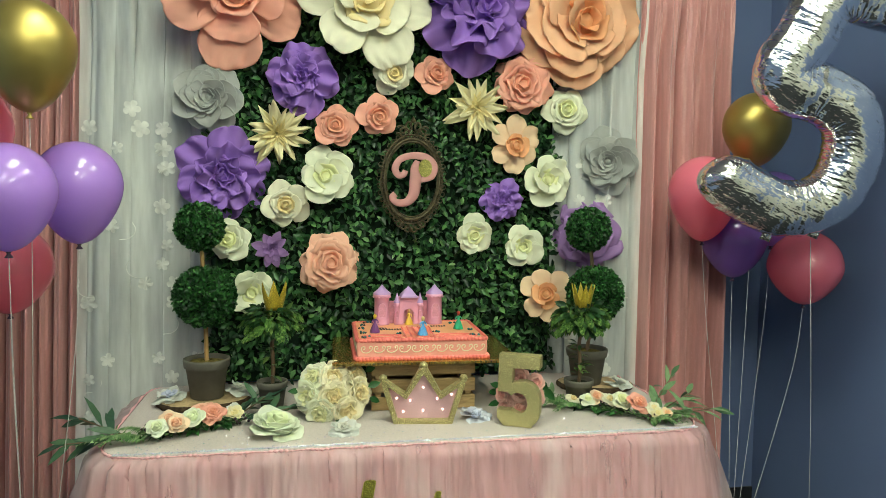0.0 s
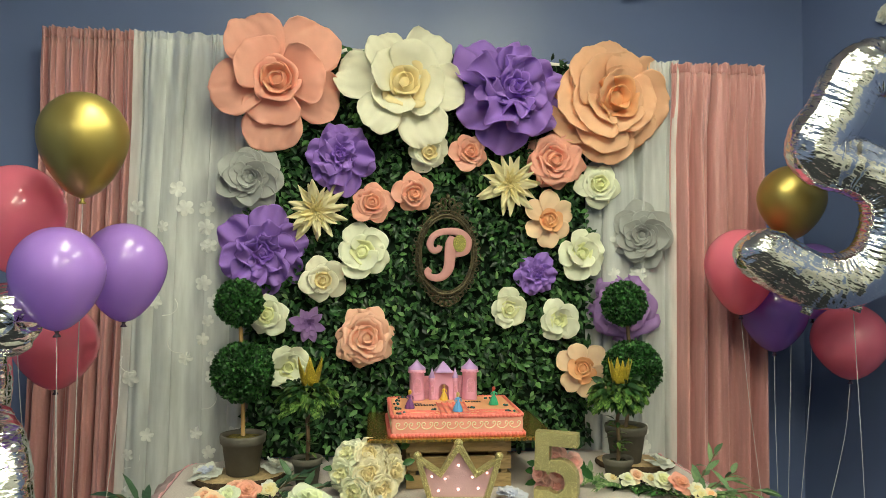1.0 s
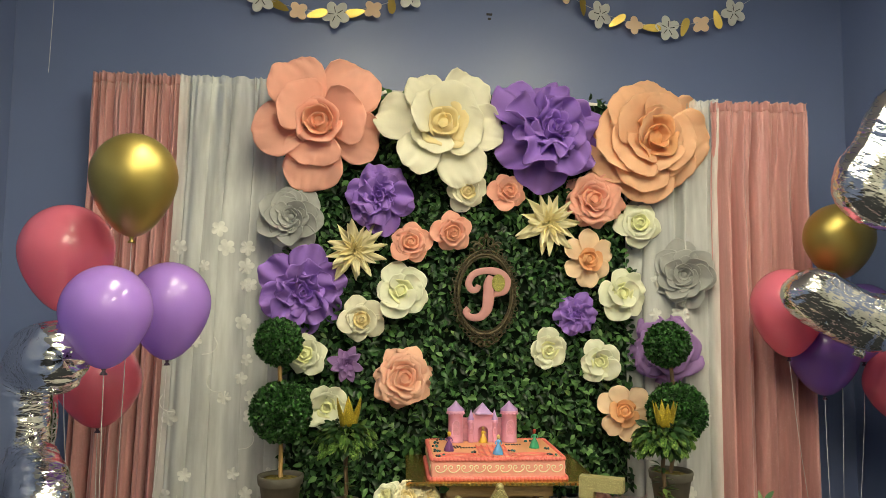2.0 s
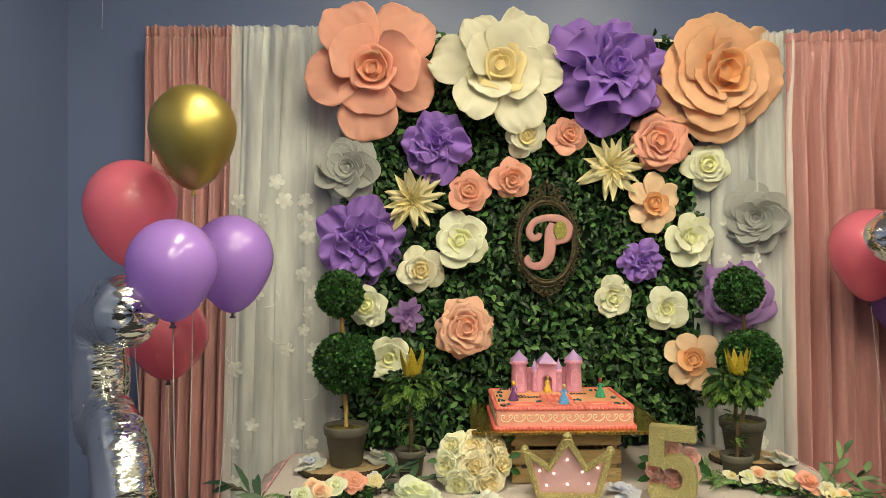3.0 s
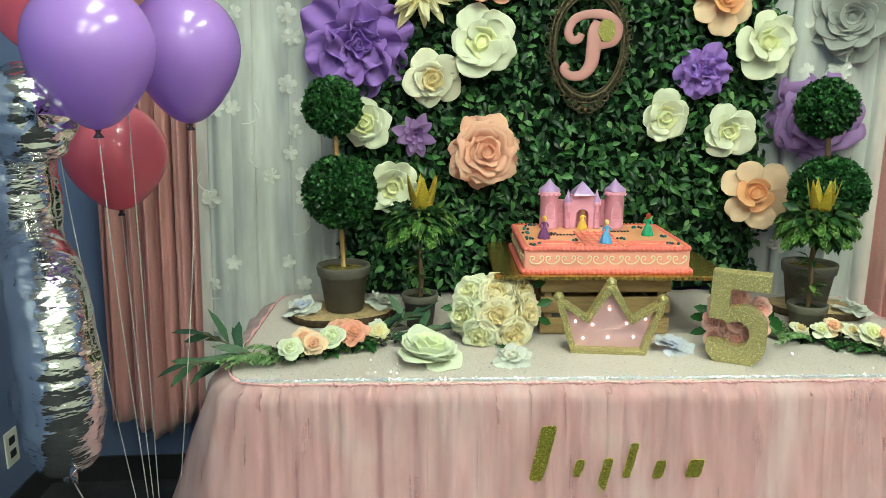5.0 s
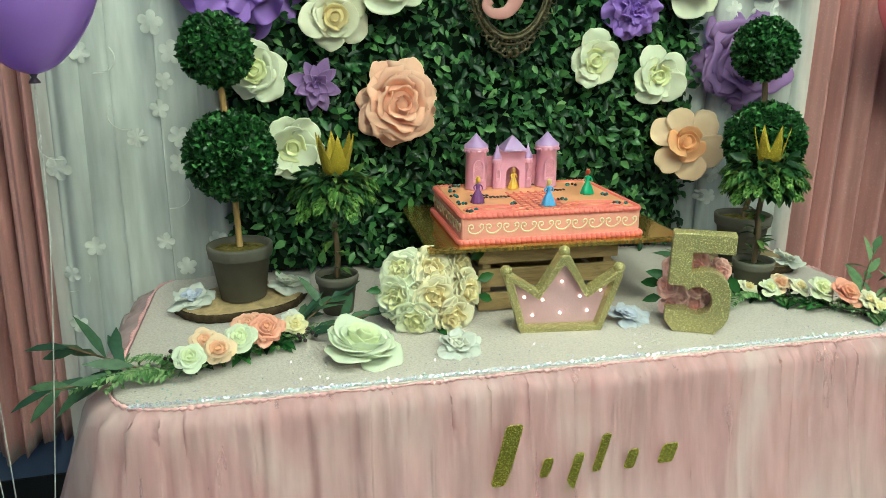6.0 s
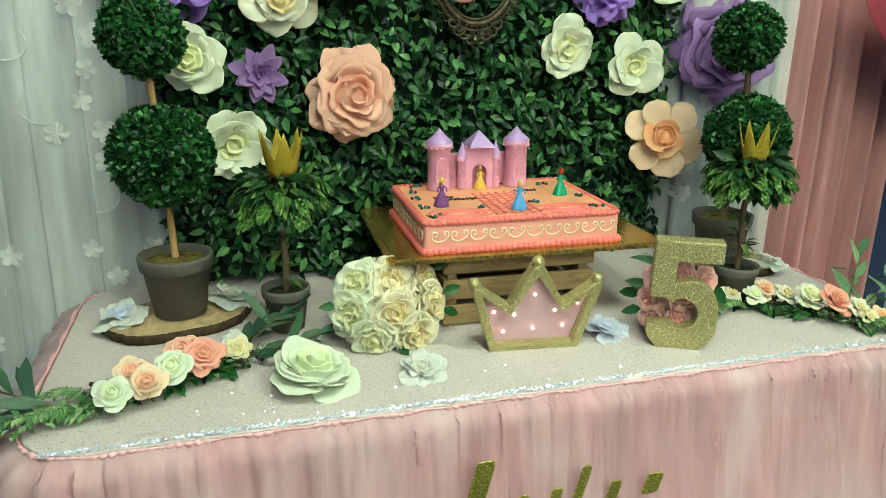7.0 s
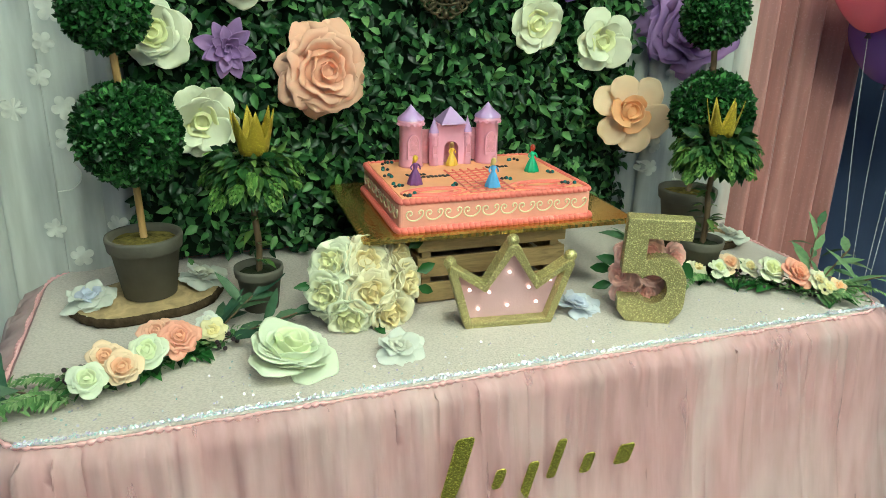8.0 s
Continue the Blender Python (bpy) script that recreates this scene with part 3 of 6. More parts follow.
# ---- the table ----
def rounded(hx, hy, r, n=6):
    pts = []
    for cx, cy, a0 in ((hx - r, hy - r, 0), (-hx + r, hy - r, 90), (-hx + r, -hy + r, 180), (hx - r, -hy + r, 270)):
        for k in range(n + 1):
            a = radians(a0 + 90 * k / n)
            pts.append((cx + r * math.cos(a), cy + r * math.sin(a)))
    return pts


def even_loop(pts, step):
    """The closed outline at even steps, with outward normals."""
    p = np.array(pts + pts[:1], float)
    d = np.r_[0, np.cumsum(np.linalg.norm(np.diff(p, axis=0), axis=1))]
    s = np.arange(0, d[-1], d[-1] / round(d[-1] / step))
    q = np.stack([np.interp(s, d, p[:, 0]), np.interp(s, d, p[:, 1])], 1)
    t = np.roll(q, -1, 0) - np.roll(q, 1, 0)
    nrm = np.stack([t[:, 1], -t[:, 0]], 1)
    return q, nrm / np.linalg.norm(nrm, axis=1, keepdims=True), s


def party_table():
    hx, hy, r = 0.915, 0.38, 0.105
    t = thing("party_table", TABLE, "long party table with a gathered pink tulle skirt", "table")
    bm = bmesh.new()
    bm.faces.new([bm.verts.new((x, y, 0.728)) for x, y in rounded(hx - 0.012, hy - 0.012, r)])
    g = bmesh.ops.extrude_face_region(bm, geom=list(bm.faces))
    bmesh.ops.translate(bm, verts=[v for v in g["geom"] if isinstance(v, bmesh.types.BMVert)], vec=(0, 0, 0.027))
    bmesh.ops.recalc_face_normals(bm, faces=bm.faces)
    me = bpy.data.meshes.new("tabletop")
    bm.to_mesh(me)
    bm.free()
    link("tabletop", me, M_WHITE, t)
    for sx in (-1, 1):
        for sy in (-1, 1):
            link("leg", lathe("leg", [(0.0, 0), (0.016, 0.0), (0.016, 0.73), (0, 0.73)], 10), M_TRIM, t, pose(sx * 0.75, sy * 0.28, 0))
    q, nr, s = even_loop(rounded(hx, hy, r), 0.008)
    rng = np.random.default_rng(2)
    ph = rng.uniform(0, 6.28, 12)
    total = s[-1] + 0.008
    def folds(waves, turn):
        w = sum(np.sin(2 * math.pi * k * s / total + ph[(i + turn) % 12] + 0.8 * np.sin(2 * math.pi * (k // 5) * s / total + ph[(i + turn + 4) % 12])) * a for i, (k, a) in enumerate(waves))
        return w - 0.35 * np.abs(w)

    def gathers(turn):
        w = np.sin(2 * math.pi * 170 * s / total + 2.2 * np.sin(2 * math.pi * 13 * s / total + turn)) * 0.6 + np.sin(2 * math.pi * 113 * s / total + 1.7 * np.sin(2 * math.pi * 9 * s / total + 2 * turn)) * 0.6
        return w * (0.65 + 0.35 * np.sin(2 * math.pi * 7 * s / total + turn))

    under = [np.full(len(q), -1.0)] * 26
    layers = (("skirt_lining", 0.003, 0.09, M_TULLE_IN, 0.016, 0.753), ("tulle_layer", 0.009, 0.13, M_TULLE, 0.022, 0.755), ("tulle_layer", 0.012, 0.17, M_TULLE, 0.028, 0.7545), ("tulle_layer", 0.014, 0.20, M_TULLE, 0.034, 0.754))
    for turn, (name, out0, flare, mat, amp, ztop) in enumerate(layers):
        broad, mid, fine = folds(((13, 0.5), (23, 0.4), (37, 0.35)), turn * 3), folds(((53, 0.5), (71, 0.4)), turn * 2 + 1), gathers(turn * 1.3)
        length = 0.010 + 0.025 * turn * (0.5 + 0.5 * np.sin(2 * math.pi * 29 * s / total + turn)) * (turn > 1)
        rows = []
        for v in np.linspace(0, 1, 26) ** 1.4:
            side = np.abs(nr[:, 0]) * 0.17 * (1 - np.abs(q[:, 0]) / 2)
            near = max(0.0, 1 - v * 2.4)
            o = out0 + flare * v ** 1.05 + side * v ** 0.55 + amp * min(1, v * 5) * (broad * (0.35 + 0.65 * v) + mid * (0.55 - 0.35 * v)) + 0.021 * fine * min(1, v * 45) * near + 0.020 * min(1, v * 30) * near
            o = np.maximum(np.maximum(o, out0 * 0.9), under[len(rows)] + 0.004)
            under[len(rows)] = o
            o = np.where(nr[:, 1] > 0.5, np.minimum(o, 0.03), o)
            lap = (0.0 if turn == 0 else 1.0) * (0.011 * np.roll(fine, 3) * near * min(1, v * 40) + 0.022 * np.roll(mid, 5) * v ** 0.7)
            along = np.c_[-nr[:, 1], nr[:, 0]]
            rows.append(np.c_[q + nr * o[:, None] + along * lap[:, None], ztop - (ztop - length) * v])
        link(name, mesh_of(name, *grid(np.array(rows).transpose(1, 0, 2), True)), mat, t)
    # the gathered seam under the edge
    q2, nr2, s2 = even_loop(rounded(hx, hy, r), 0.0036)
    jit = s2 / total * 330 + 0.35 * np.sin(2 * math.pi * 11 * s2 / total)
    puff = np.abs(np.sin(math.pi * jit)) ** 0.9 * (0.65 + 0.35 * np.sin(2 * math.pi * 43 * s2 / total))
    bead = 0.0012 + 0.0044 * puff
    line = np.c_[q2 + nr2 * (0.0150 + 0.003 * puff)[:, None], 0.7562 + 0.0010 * np.sin(2 * math.pi * 61 * s2 / total)]
    R = tube_grid(line, bead, 6, 1.0, (0, 0, 1))
    v, f = grid(R, True)
    n6 = 6
    f += [(i * n6 + n6 - 1, ((i + 1) % len(R)) * n6 + n6 - 1, ((i + 1) % len(R)) * n6, i * n6) for i in range(len(R))]
    link("gathered_seam", mesh_of("gathered_seam", v, f), M_TULLE_IN, t, None, "gathered pink seam")


party_table()


def tablecloth():
    """A nubbly cloth with a sequin band near its front edge."""
    t = thing("tablecloth", TABLE, "ivory boucle tablecloth edged with a sequin band", "tablecloth")
    q, nr, s = even_loop(rounded(0.925, 0.392, 0.112), 0.02)
    P = [np.c_[q + nr * a, np.full(len(q), z)] for a, z in ((-0.004, TABLE_Z - 0.0005), (-0.001, TABLE_Z - 0.003), (-0.002, TABLE_Z - 0.006), (-0.008, TABLE_Z - 0.006))]
    lip = [np.c_[q * k, np.full(len(q), TABLE_Z)] for k in (0.02, 0.2, 0.4, 0.6, 0.8, 0.9, 0.96)]
    v, f = grid(np.array(lip + P).transpose(1, 0, 2), True)
    link("cloth", mesh_of("cloth", v, f), M_CLOTH, t)
    rng = np.random.default_rng(9)
    V, F = [], []
    c6 = [(math.cos(a), math.sin(a)) for a in np.linspace(0, 2 * math.pi, 6, endpoint=False)]
    for i in range(5200):
        x = rng.uniform(-0.88, 0.90)
        dens = 0.5 + 0.5 * noise.noise((x * 6, 0.2, 0.7)) + 0.25 * noise.noise((x * 21, 3.2, 0.7))
        if rng.uniform() > dens + 0.35:
            continue
        y = -0.388 + abs(rng.normal(0, 0.006)) if rng.uniform() < 0.93 else -0.386 + abs(rng.normal(0, 0.10))
        n = Vector((rng.normal(0, 0.45), rng.normal(-0.35, 0.50), 1)).normalized()
        a = n.orthogonal().normalized()
        b = n.cross(a)
        o = len(V)
        r = rng.uniform(0.0013, 0.0026)
        for c, d in c6:
            V.append(Vector((x, y, TABLE_Z + 0.0022)) + r * (c * a + d * b))
        F.append(tuple(range(o, o + 6)))
    ob = link("sequin_band", mesh_of("sequin_band", V, F, False), M_SEQUIN, t, None, "iridescent sequins")
    ob["kind"] = "stuff"


tablecloth()


# ---- paper flowers ----
def petal(L, W, lift0, lift1, cup=0.2, ruffle=0.0, base=0.0, phase=0.0, wide=0.62, point=0.0, curl=8.0, crinkle=0.03, waves=1.2, sway=0.03, bend=0.8, nv=13, nu=13):
    """A petal that grows outward along x; lift: its rise at the base and at the tip in degrees; cup: how far its sides rise; curl: how far its rim rolls back; sway: how far it bends sideways."""
    f = np.linspace(0, 1, 60)
    phi = np.radians(lift0 + (lift1 - lift0) * f ** bend - curl * f ** 3)
    r = base + np.r_[0, np.cumsum(np.cos(phi[:-1]) * L / 59)]
    h = np.r_[0, np.cumsum(np.sin(phi[:-1]) * L / 59)]
    tip = min(0.62, (1 - point) * 0.92 * W / L + 0.62 * point)      # how far the rounded end reaches down the sides
    rows = 1 - (1 - np.linspace(0, 1, nv)) ** 1.3
    P = []
    for u in np.linspace(-1, 1, nu):
        end = (1 - point) * (1 - math.sqrt(1 - (0.985 * u) ** 2)) + point * abs(u) ** 1.25
        end += (1 - 0.9 * point) * (0.16 * noise.noise((u * 1.3 + 3 * phase, phase, 1.7)) + 0.09 * noise.noise((u * 3.6 + phase, 2.0, 1.7)))
        s = rows * (1 - tip * end)
        a, x, z = np.interp(s, f, phi), np.interp(s, f, r), np.interp(s, f, h)
        w = W * (0.22 + 0.78 * np.sin(0.5 * math.pi * np.clip(s / wide, 0, 1)) ** 1.15) * (1 - 0.16 * np.clip((s - wide) / (1 - wide), 0, 1) ** 2)
        edge = np.maximum(rows ** 5, abs(u) ** 5 * s)
        n1 = np.array([noise.noise((u * 1.6 + 7 * phase, 2.2 * v, phase)) for v in s])
        n2 = np.array([noise.noise((u * 4.2 + 3 * phase, 4.0 * v, 3 + phase)) for v in s])
        n3 = np.array([noise.noise((u * 9.0 + phase, 9.0 * v, 6 + phase)) for v in s])
        off = cup * w * u * u + ruffle * L * s ** 1.5 * np.sin(waves * math.pi * u + phase + 1.6 * s) + crinkle * L * (0.9 * s * n1 + 0.8 * edge * n2 + 0.35 * edge * n3)
        off = off - 0.06 * w * math.exp(-(u / 0.2) ** 2) * (1 - s)
        side = sway * L * s ** 2 * math.sin(5 * phase + 1)
        P.append(np.stack([x - np.sin(a) * off, u * w + side, z + np.cos(a) * off], 1))
    return np.array(P)


def cup_petal(r0, r1, H, arc, lip, wavy, phase, nv=9, nu=15):
    """A petal that stands round the heart: a piece of a bowl with a rounded rim that rolls outward."""
    P = []
    for u in np.linspace(-1, 1, nu):
        a = math.radians(arc) * u / 2
        top = H * (1 - 0.42 * abs(u) ** 2.6) * (1 + 0.10 * noise.noise((u * 2.2 + phase, phase, 0.4)))
        row = []
        for v in np.linspace(0, 1, nv):
            q = max(0.0, (v - 0.62) / 0.38)
            r = r0 + (r1 - r0) * v ** 0.75 + 0.07 * r1 * math.sin(math.pi * v) + 0.09 * r1 * u
            r += lip * r1 * q ** 2 * (1 + 0.5 * noise.noise((u * 3 + phase, 1.3, phase)))
            r *= 1 + wavy * v * (1.3 * math.sin(2.2 * a * 2 + phase * 3) + 1.2 * noise.noise((u * 2.6 + 5 * phase, v * 1.5, phase)))
            row.append((r * math.cos(a), r * math.sin(a), top * v - 0.35 * lip * r1 * q ** 2))
        P.append(row)
    return np.array(P)


# open layers: "p", count, length, half width, lift at base, lift at tip, base radius, height, ruffle, cup, inner colour
# standing layers: "c", count, radius at foot, radius at rim, height, arc, lip, foot height, waviness, inner colour
KINDS = {
    "garden": (("p", 5, 0.92, 0.42, 14, -12, 0.06, 0.00, 0.030, 0.10, 0), ("p", 3, 0.62, 0.44, 36, 8, 0.06, 0.06, 0.03, 0.18, 0), ("c", 3, 0.13, 0.26, 0.25, 158, 0.22, 0.10, 0.03, 0), ("c", 3, 0.08, 0.18, 0.27, 165, 0.14, 0.11, 0.03, 1), ("c", 2, 0.02, 0.09, 0.28, 210, 0.08, 0.11, 0.03, 1)),
    "garden_wide": (("p", 6, 0.92, 0.37, 13, -6, 0.08, 0.00, 0.035, 0.12, 0), ("p", 4, 0.64, 0.45, 36, 16, 0.06, 0.05, 0.03, 0.22, 0), ("c", 4, 0.14, 0.34, 0.22, 118, 0.20, 0.08, 0.04, 1), ("c", 3, 0.08, 0.21, 0.26, 150, 0.14, 0.09, 0.03, 1), ("c", 2, 0.02, 0.10, 0.27, 205, 0.08, 0.10, 0.03, 1)),
    "cabbage": (("p", 6, 0.95, 0.44, 12, -4, 0.06, 0.00, 0.12, 0.04, 0), ("p", 5, 0.76, 0.42, 36, 16, 0.07, 0.05, 0.19, 0.04, 0), ("p", 5, 0.56, 0.36, 56, 36, 0.07, 0.08, 0.24, 0.06, 0), ("c", 4, 0.12, 0.28, 0.34, 125, 0.28, 0.08, 0.17, 0), ("c", 3, 0.06, 0.16, 0.38, 150, 0.18, 0.09, 0.15, 1), ("c", 2, 0.02, 0.07, 0.38, 190, 0.1, 0.10, 0.1, 1)),
    "peony": (("p", 6, 0.94, 0.50, 10, -10, 0.08, 0.00, 0.02, 0.08, 0), ("p", 6, 0.78, 0.52, 22, 0, 0.08, 0.05, 0.02, 0.12, 0), ("p", 5, 0.62, 0.48, 34, 12, 0.08, 0.09, 0.025, 0.16, 0), ("p", 5, 0.46, 0.40, 48, 28, 0.08, 0.12, 0.03, 0.2, 0), ("c", 3, 0.10, 0.28, 0.30, 150, 0.16, 0.12, 0.06, 1), ("c", 3, 0.04, 0.15, 0.34, 170, 0.10, 0.12, 0.05, 1)),
    "rose": (("p", 5, 0.92, 0.47, 16, -10, 0.06, 0.00, 0.03, 0.10, 0), ("p", 4, 0.64, 0.50, 40, 14, 0.08, 0.05, 0.03, 0.16, 0), ("c", 4, 0.20, 0.44, 0.36, 125, 0.24, 0.05, 0.04, 0), ("c", 3, 0.12, 0.28, 0.43, 150, 0.18, 0.06, 0.04, 1), ("c", 2, 0.03, 0.13, 0.46, 205, 0.10, 0.07, 0.03, 1)),
    "full_rose": (("p", 7, 0.94, 0.38, 14, -14, 0.08, 0.00, 0.045, 0.10, 0), ("p", 6, 0.74, 0.43, 32, 2, 0.08, 0.05, 0.045, 0.14, 0), ("c", 5, 0.30, 0.60, 0.34, 108, 0.24, 0.06, 0.07, 0), ("c", 5, 0.22, 0.44, 0.42, 112, 0.22, 0.07, 0.07, 0), ("c", 4, 0.12, 0.29, 0.47, 125, 0.18, 0.08, 0.07, 0), ("c", 3, 0.04, 0.15, 0.49, 165, 0.10, 0.09, 0.06, 1)),
    "magnolia": (("p", 5, 0.92, 0.50, 24, 2, 0.06, 0.00, 0.05, 0.18, 0), ("p", 4, 0.70, 0.50, 40, 22, 0.06, 0.05, 0.05, 0.26, 0), ("c", 3, 0.12, 0.34, 0.30, 140, 0.14, 0.06, 0.07, 1), ("c", 2, 0.04, 0.17, 0.34, 205, 0.10, 0.07, 0.05, 1)),
    "bud_flower": (("p", 6, 0.94, 0.40, 12, -4, 0.08, 0.00, 0.03, 0.10, 0), ("p", 3, 0.50, 0.40, 44, 26, 0.06, 0.05, 0.03, 0.25, 1), ("c", 3, 0.12, 0.26, 0.34, 150, 0.06, 0.04, 0.03, 1), ("c", 2, 0.04, 0.15, 0.38, 205, 0.04, 0.05, 0.03, 1)),
    "succulent": (("p", 7, 0.90, 0.42, 10, 4, 0.08, 0.00, 0.02, 0.24, 0), ("p", 7, 0.72, 0.37, 26, 12, 0.08, 0.05, 0.02, 0.26, 0), ("p", 6, 0.54, 0.31, 42, 24, 0.06, 0.09, 0.02, 0.30, 0), ("p", 5, 0.38, 0.25, 56, 40, 0.05, 0.12, 0.02, 0.34, 0), ("c", 4, 0.04, 0.15, 0.24, 120, 0.06, 0.12, 0.03, 0)),
    "star": (("p", 12, 0.96, 0.135, 12, 4, 0.05, 0.00, 0.10, 0.5, 0), ("p", 11, 0.80, 0.110, 30, 16, 0.06, 0.04, 0.08, 0.5, 0), ("p", 9, 0.52, 0.085, 48, 22, 0.05, 0.07, 0.05, 0.4, 1), ("p", 9, 0.36, 0.055, 62, 44, 0.04, 0.09, 0.05, 0.5, 1), ("p", 7, 0.26, 0.04, 76, 66, 0.02, 0.10, 0.04, 0.5, 1)),
    "lotus": (("p", 8, 0.88, 0.23, 10, 4, 0.08, 0.00, 0.0, 0.2, 0), ("p", 7, 0.66, 0.21, 26, 18, 0.08, 0.06, 0.0, 0.25, 0), ("p", 5, 0.44, 0.18, 46, 40, 0.06, 0.10, 0.0, 0.35, 1), ("p", 4, 0.26, 0.11, 66, 62, 0.03, 0.12, 0.0, 0.35, 1)),
    "open_rose": (("p", 5, 0.90, 0.50, 30, 4, 0.06, 0.00, 0.04, 0.12, 0), ("p", 3, 0.72, 0.52, 50, 30, 0.06, 0.04, 0.04, 0.20, 0), ("c", 4, 0.22, 0.50, 0.46, 125, 0.22, 0.06, 0.05, 0), ("c", 3, 0.14, 0.32, 0.54, 150, 0.18, 0.07, 0.05, 1), ("c", 2, 0.04, 0.16, 0.56, 205, 0.10, 0.08, 0.04, 1)),
    "table_rose": (("p", 4, 0.98, 0.64, 14, 24, 0.05, 0.00, 0.03, 0.12, 0), ("p", 4, 0.84, 0.58, 30, 30, 0.05, 0.03, 0.03, 0.20, 0), ("c", 3, 0.34, 0.62, 0.38, 168, 0.16, 0.05, 0.06, 0), ("c", 3, 0.28, 0.47, 0.45, 165, 0.12, 0.06, 0.06, 0), ("c", 3, 0.18, 0.32, 0.49, 165, 0.10, 0.07, 0.05, 1), ("c", 2, 0.04, 0.17, 0.51, 210, 0.08, 0.08, 0.04, 1)),
    "frilled": (("p", 7, 0.88, 0.46, 34, -16, 0.08, 0.00, 0.05, 0.1, 0), ("p", 6, 0.76, 0.44, 56, 14, 0.08, 0.08, 0.07, 0.15, 0), ("c", 5, 0.30, 0.62, 0.52, 105, 0.20, 0.08, 0.10, 0), ("c", 5, 0.22, 0.45, 0.62, 110, 0.20, 0.08, 0.13, 0), ("c", 4, 0.12, 0.29, 0.68, 120, 0.16, 0.08, 0.14, 1), ("c", 3, 0.04, 0.14, 0.70, 160, 0.10, 0.08, 0.12, 1)),
    "gardenia": (("p", 6, 0.92, 0.44, 8, -2, 0.06, 0.00, 0.07, 0.12, 0), ("p", 5, 0.68, 0.38, 32, 14, 0.06, 0.05, 0.07, 0.18, 0), ("c", 4, 0.08, 0.30, 0.30, 120, 0.30, 0.05, 0.12, 1), ("c", 2, 0.03, 0.14, 0.32, 180, 0.2, 0.05, 0.1, 1)),
}
SHAPES = {"star": dict(wide=0.42, point=0.84, crinkle=0.09, curl=-8.0, sway=0.17), "lotus": dict(wide=0.46, point=0.55, crinkle=0.01, curl=0.0), "cabbage": dict(wide=0.72, point=0.12, crinkle=0.13, curl=2.0, waves=1.9), "table_rose": dict(wide=0.62, point=0.34, curl=34.0, crinkle=0.05), "open_rose": dict(wide=0.64, point=0.22, curl=10.0, crinkle=0.05), "rose": dict(wide=0.62, point=0.24, curl=14.0, crinkle=0.08), "peony": dict(wide=0.64, crinkle=0.085), "garden": dict(wide=0.66, curl=8.0, crinkle=0.10), "garden_wide": dict(wide=0.66, crinkle=0.11), "gardenia": dict(wide=0.62, point=0.30, curl=2.0, crinkle=0.11), "full_rose": dict(wide=0.66, point=0.30, crinkle=0.13, curl=16.0), "frilled": dict(wide=0.66, crinkle=0.09), "succulent": dict(wide=0.60, point=0.22, curl=-2.0, crinkle=0.02), "magnolia": dict(wide=0.66, crinkle=0.11), "bud_flower": dict(wide=0.68, crinkle=0.08, curl=6.0)}
MADE = {}


def petals(kind, mats, R, parent, m, seed, first=None):
    """The petals of one bloom under a thing or a part; alike petals share a mesh. first: the turn of the outermost layer."""
    rng = random.Random(seed)
    size = round(R, 3)
    thick = 0.0020 if R > 0.2 else 0.006 * R + 0.0006
    for li, (sort, n, *v) in enumerate(KINDS[kind]):
        a0 = first if first is not None and li == 0 else rng.uniform(0, 360)
        inner = v[-1]
        for i in range(n):
            var = rng.randrange(4)
            key = (kind, size, mats[inner].name, li, var)
            if key not in MADE:
                if sort == "p":
                    L, W, l0, l1, base, h, ruf, cup, _ = v
                    fine = dict(nu=25, nv=15) if R > 0.14 else dict(nu=13, nv=11) if R > 0.05 else dict(nu=9, nv=8)
                    P = petal(L * R, W * R, l0 + (var - 1.5) * 4, l1 + (var - 1.5) * 5, cup, ruf, base=base * R, phase=var * 2.1 + 0.3 * li, **dict(SHAPES.get(kind, {}), **fine))
                else:
                    r0, r1, H, arc, lip, h, wavy, _ = v
                    P = cup_petal(r0 * R, r1 * R, H * R, arc, lip, wavy, var * 1.7 + li, *((11, 19) if R > 0.14 else (8, 13) if R > 0.05 else (6, 9)))
                MADE[key] = shell("petal", P, thick)
                MADE[key].materials.append(mats[inner])
            h = v[5]
            ang = a0 + 360 * i / n + rng.uniform(-9, 9) * (0.6 if first is not None and li == 0 else 1)
            s = rng.uniform(0.86, 1.10) if sort == "p" else rng.uniform(0.95, 1.06)
            roll = pose(0, 0, 0.006 * R * (i % 2), 8 + rng.uniform(-8, 8), rng.uniform(-7, 7), 0) if sort == "p" else pose(0, 0, 0)
            ob = link("petal", MADE[key], None, parent, m @ pose(0, 0, h * R, 0, 0, ang) @ roll)
            ob.scale = (s, s, s)
    cups = [v for sort, n, *v in KINDS[kind] if sort == "c"]
    if cups:
        key = (kind, size, mats[1].name, "core")
        if key not in MADE:
            MADE[key] = heart_core(R, cups)
            MADE[key].materials.append(mats[1])
        link("heart", MADE[key], None, parent, m)


def heart_core(R, cups):
    """The closed body between the standing petals, a little below their rims."""
    wide, tall = max(c[1] for c in cups), max(c[2] + c[5] for c in cups)
    low = min(c[2] + c[5] for c in cups)
    prof = [(wide * f * R, (tall * 0.70 + (low * 0.36 - tall * 0.70) * f ** 1.5) * R) for f in np.linspace(0, 0.92, 7)] + [(wide * 0.6 * R, 0.0)]
    return lathe("core", prof, 18)


